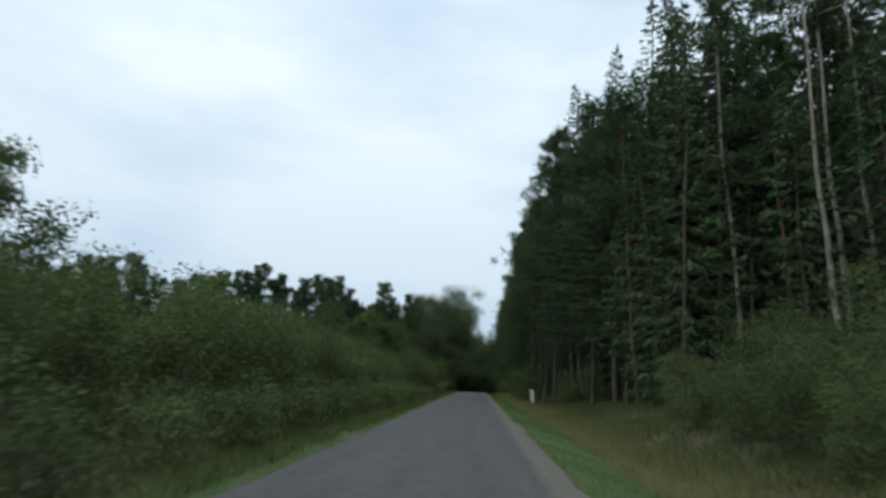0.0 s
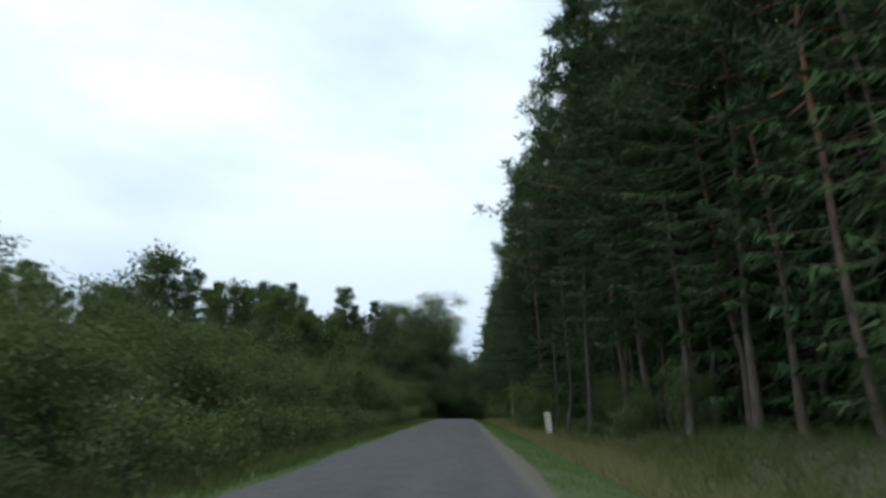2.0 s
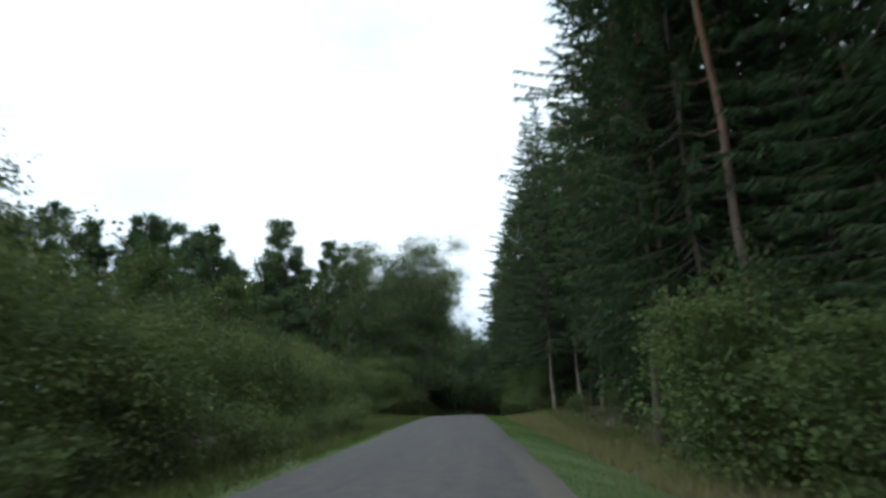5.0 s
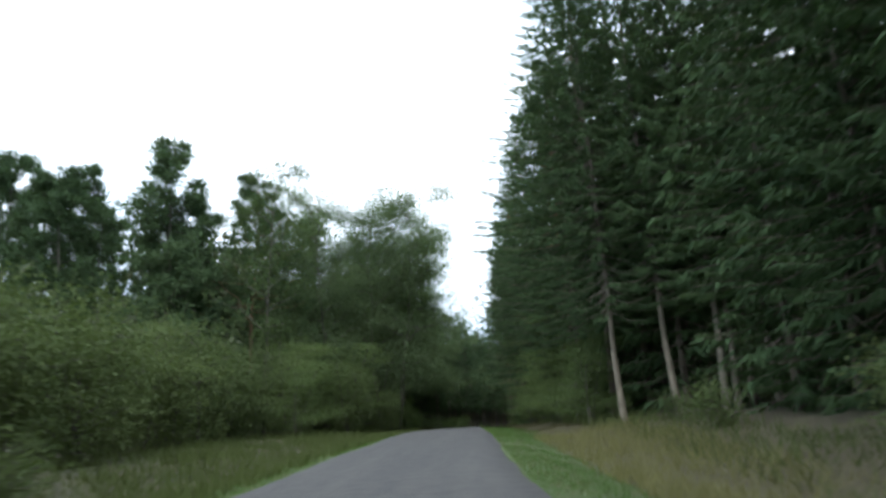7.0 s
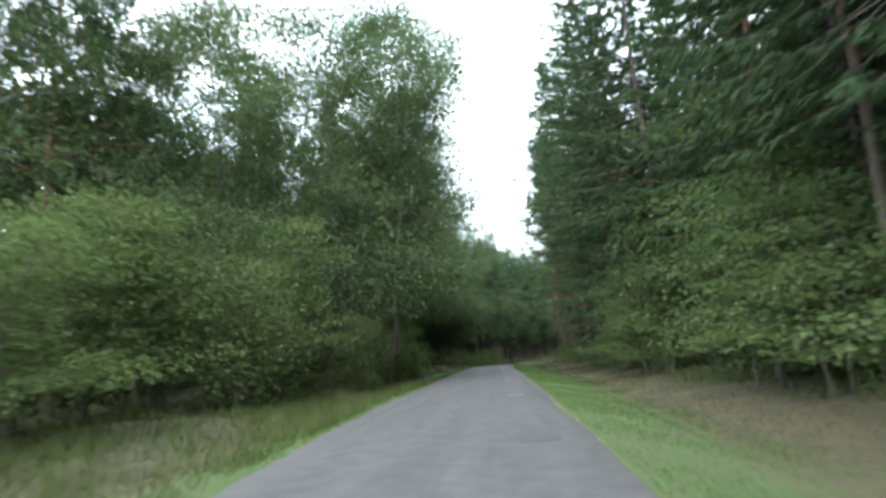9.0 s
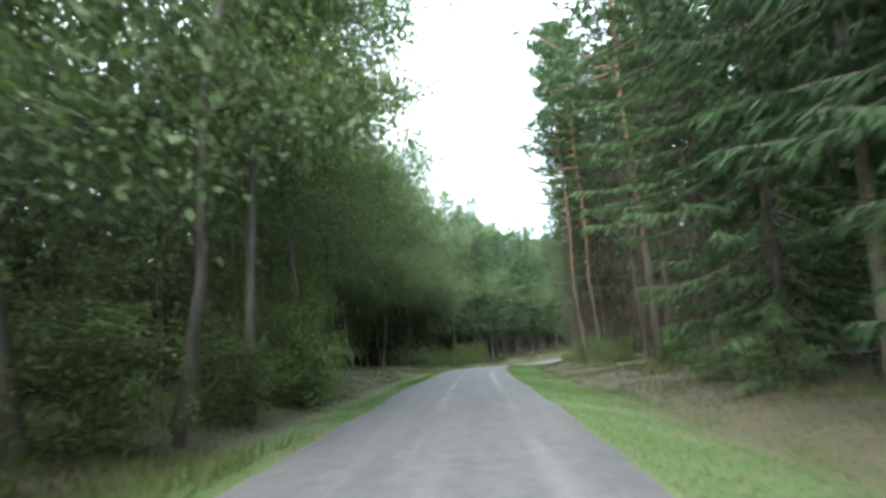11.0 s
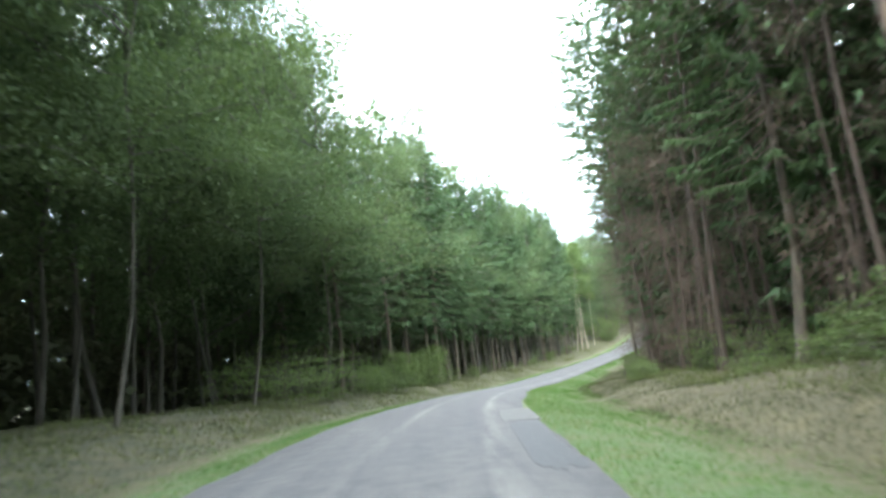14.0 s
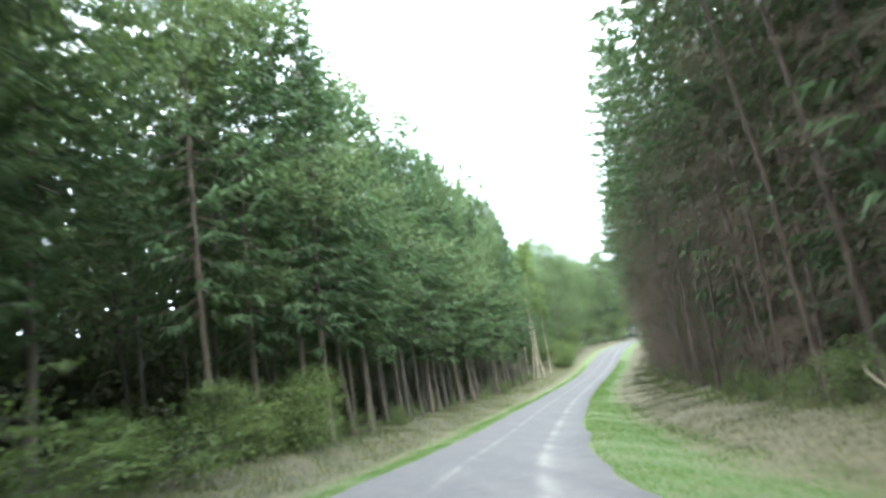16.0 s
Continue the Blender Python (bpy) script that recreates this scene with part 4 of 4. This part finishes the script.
thicket("far_woods", [(s, u) for s in np.arange(318, 392, 4.0) for u in (*np.arange(-44, -10, 4.0), *np.arange(14, 34, 4.0))], 0.0, 20, 0.6, 420, M_PINE, "dark pine woods beyond the bend", 4)


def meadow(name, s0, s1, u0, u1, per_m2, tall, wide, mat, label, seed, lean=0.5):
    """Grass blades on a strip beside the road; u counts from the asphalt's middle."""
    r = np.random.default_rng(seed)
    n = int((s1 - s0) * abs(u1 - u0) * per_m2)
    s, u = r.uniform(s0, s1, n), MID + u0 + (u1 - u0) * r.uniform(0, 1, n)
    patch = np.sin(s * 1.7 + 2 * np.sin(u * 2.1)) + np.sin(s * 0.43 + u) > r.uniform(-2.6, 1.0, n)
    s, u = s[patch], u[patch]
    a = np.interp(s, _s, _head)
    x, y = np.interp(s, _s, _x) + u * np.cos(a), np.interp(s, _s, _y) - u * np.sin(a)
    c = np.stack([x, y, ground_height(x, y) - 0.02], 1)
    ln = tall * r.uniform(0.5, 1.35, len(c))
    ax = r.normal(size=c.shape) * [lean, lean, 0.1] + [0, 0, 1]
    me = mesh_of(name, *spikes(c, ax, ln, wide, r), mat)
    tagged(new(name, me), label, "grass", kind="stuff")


meadow("verge_grass", 112, 300, HALF + 1.6, HALF + 2.6, 560, 0.075, 0.012, M_GRASS, "short bright green verge grass", 13)
meadow("verge_grass", -2, 300, HALF + 0.1, HALF + 1.75, 620, 0.075, 0.012, M_GRASS, "short bright green verge grass", 1)
meadow("verge_grass", 140, 300, -HALF - 2.4, -HALF - 1.5, 260, 0.08, 0.013, M_GRASS, "short bright green verge grass", 16)
meadow("verge_grass", -2, 300, -HALF - 1.6, -HALF - 0.14, 480, 0.08, 0.012, M_GRASS, "short bright green verge grass", 2)
meadow("dry_grass", -2, 300, HALF + 0.05, HALF + 0.9, 110, 0.06, 0.014, M_HAY, "short yellowed grass along the asphalt edge", 18)
meadow("dry_grass", -2, 300, -HALF - 0.8, -HALF - 0.05, 110, 0.06, 0.014, M_HAY, "short yellowed grass along the asphalt edge", 19)
meadow("dry_grass", 84, 150, HALF + 0.1, HALF + 1.9, 130, 0.07, 0.014, M_DULL, "yellow-brown blades in the verge grass", 20)
meadow("dry_grass", -2, 112, HALF + 1.6, HALF + 5.4, 150, 0.4, 0.018, M_HAY, "tall dry straw-coloured grass", 3)
meadow("dry_grass", 112, 150, HALF + 2.0, HALF + 5.0, 200, 0.11, 0.012, M_DULL, "low dull brown grass", 8)
meadow("dry_grass", 150, 300, HALF + 2.2, HALF + 5.4, 220, 0.11, 0.013, M_LITTER, "low brown dry grass", 21)
meadow("weeds", 130, 300, HALF + 2.6, HALF + 5.0, 40, 0.1, 0.02, M_WEED, "dull green weeds in the mown verge", 17)
meadow("weeds", 135, 300, HALF + 4.4, HALF + 7.5, 70, 0.24, 0.024, M_WEED, "dull green weeds at the forest edge", 9)
meadow("dry_grass", 145, 250, -HALF - 7.0, -HALF - 2.1, 110, 0.14, 0.015, M_LITTER, "low brown dry grass under the trees", 4)
meadow("weeds", -2, 148, -HALF - 4.5, -HALF - 0.5, 110, 0.34, 0.03, M_WEED, "dull green weeds below the shrubs", 5)
meadow("weeds", 92, 160, -HALF - 9.0, -HALF - 4.0, 60, 0.4, 0.03, M_WEED, "dull green weeds below the shrubs", 12)
meadow("weeds", 150, 300, -HALF - 8.5, -HALF - 2.4, 55, 0.22, 0.026, M_WEED, "dull green weeds below the trees", 14)
meadow("weeds", -2, 42, HALF + 2.8, HALF + 6.0, 30, 0.55, 0.03, M_WEED, "dull green weeds at the forest edge", 15)
meadow("weeds", -2, 52, HALF + 4.6, HALF + 11, 60, 0.5, 0.03, M_WEED, "dull green weeds at the forest edge", 7)
meadow("weeds", 40, 135, HALF + 4.2, HALF + 6.8, 45, 0.5, 0.03, M_WEED, "dull green weeds at the forest edge", 6)


# ---------------------------------------------------------------- marker beside the road
def marker():
    root = tagged(new("marker_board"), "weathered white roadside marker board on a short post in tall grass", "marker")

    def box(name, sx, sy, z0, z1, mat, x=0.0, y=0.0, label="", under=None):
        bm = bmesh.new()
        bmesh.ops.create_cube(bm, size=1.0, matrix=Matrix.Translation((x, y, (z0 + z1) / 2)) @ Matrix.Diagonal((sx, sy, z1 - z0, 1)))
        bmesh.ops.bevel(bm, geom=bm.edges[:], offset=0.008, segments=2, affect="EDGES")
        me = bpy.data.meshes.new(name)
        bm.to_mesh(me); bm.free()
        me.materials.append(mat)
        return part(name, me, under or root, label)

    box("post", 0.09, 0.07, -0.2, 1.42, M_WHITE, -0.13, 0.04)
    board = box("board", 0.28, 0.03, 0.42, 1.38, M_WHITE, 0.07, -0.012, "white painted board")
    box("lower_board", 0.26, 0.03, 0.06, 0.39, M_WHITE, 0.08, -0.012)
    box("mark", 0.05, 0.008, 0.98, 1.08, M_BLACK, 0.06, -0.031, "small dark mark", board)
    return root


board = marker()
board.matrix_basis = pose(6.15, 66.6, ground_height(6.15, 66.6) + 0.02, 0, -5, 3)


def stake():
    root = tagged(new("wooden_stake"), "thin pale wooden stake in the grass at the forest edge", "stake")
    v, f = tubes([(np.array([(0, 0, -0.2), (0.01, 0, 0.5), (0.0, 0.01, 0.95)]), np.array([0.035, 0.033, 0.03])), (np.array([(0, 0, 0.95), (0, 0, 0.99)]), np.array([0.03, 0.002]))], 7)
    part("stick", mesh_of("stick", v, f, M_BARK_PALE, True), root)
    return root


stake().matrix_basis = pose(7.8, 69.2, ground_height(7.8, 69.2), 3, -3, 0)


def stump():
    root = tagged(new("broken_stem"), "short broken dead stem with a pale top in the mown verge", "stump")
    v, f = tubes([(np.array([(0, 0, -0.15), (0.01, 0, 0.2), (-0.02, 0.01, 0.5)]), np.array([0.075, 0.06, 0.055])),
                  (np.array([(0.0, 0, 0.34), (0.16, 0.02, 0.46), (0.3, 0.03, 0.47)]), np.array([0.03, 0.024, 0.012]))], 7)
    part("stem", mesh_of("stem", v, f, M_BARK_DARK, True), root)
    v, f = tubes([(np.array([(-0.02, 0.01, 0.49), (-0.025, 0.01, 0.56), (-0.03, 0.012, 0.58)]), np.array([0.056, 0.05, 0.004]))], 7)
    part("broken_top", mesh_of("broken_top", v, f, M_BARK_BIRCH, True), root, "pale splintered top")
    return root


stump().matrix_basis = pose(9.9, 203.8, ground_height(9.9, 203.8), 0, 4, 30)


def fallen_stick():
    root = tagged(new("fallen_stick"), "thin pale dead stick leaning in the low plants", "stick")
    v, f = tubes([(np.array([(0, 0, -0.05), (0.3, 0.05, 0.28), (0.55, 0.05, 0.62), (0.62, 0.08, 0.85)]), np.array([0.028, 0.025, 0.02, 0.008]))], 6)
    part("stick", mesh_of("stick", v, f, M_BARK_BIRCH, True), root)
    return root


stick = fallen_stick()
stick.matrix_basis = pose(11.2, 205.4, ground_height(11.2, 205.4), 0, 0, 150)


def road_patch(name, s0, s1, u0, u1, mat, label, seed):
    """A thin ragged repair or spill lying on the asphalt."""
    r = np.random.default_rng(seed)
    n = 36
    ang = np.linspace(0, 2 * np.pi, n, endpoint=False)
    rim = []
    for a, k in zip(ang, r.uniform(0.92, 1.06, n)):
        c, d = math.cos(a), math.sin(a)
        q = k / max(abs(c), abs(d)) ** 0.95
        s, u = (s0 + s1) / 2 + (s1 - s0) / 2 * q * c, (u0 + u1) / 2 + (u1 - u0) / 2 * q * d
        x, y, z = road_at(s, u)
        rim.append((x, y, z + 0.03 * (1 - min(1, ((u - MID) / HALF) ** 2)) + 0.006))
    bm = bmesh.new()
    top = [bm.verts.new(v) for v in rim]
    low = [bm.verts.new((v[0], v[1], v[2] - 0.03)) for v in rim]
    bm.faces.new(top[::-1])
    for i in range(n):
        bm.faces.new((top[i], top[(i + 1) % n], low[(i + 1) % n], low[i]))
    bmesh.ops.recalc_face_normals(bm, faces=bm.faces[:])
    me = bpy.data.meshes.new(name)
    bm.to_mesh(me); bm.free()
    me.materials.append(mat)
    ob = new(name, me)
    ob.parent = ROAD
    tagged(ob, label)


for i, (s0, s1, u0, u1, m) in enumerate([(48.0, 48.35, -1.75, -1.2, M_CHALK), (50.7, 51.0, 0.05, 0.4, M_CHALK), (130.5, 131.6, 0.85, 1.3, M_CHALK), (129.4, 129.9, 0.5, 0.85, M_CHALK),
                                         (122.5, 123.3, 0.9, 1.45, M_TAR), (183.7, 186.7, 1.3, 2.0, M_CHALK), (178.4, 183.5, 1.4, 1.9, M_TAR), (157.9, 158.3, 0.5, 0.8, M_CHALK)]):
    road_patch("repair_patch", s0, s1, u0, u1, m, "pale worn patch in the asphalt" if m is M_CHALK else "dark tar patch in the asphalt", i)
for plant_kind in SPRUCES + BACK + DRY_SPRUCES + PINES + FAR_PINES + POLES + DIM + [WIDE_OAK, SLIM] + ROADSIDE + OAKS + BIRCHES + SHRUBS + HAZELS + SPRIGS + LOW:
    if plant_kind.name not in _used:
        for o in (*plant_kind.children, plant_kind):
            bpy.data.objects.remove(o)
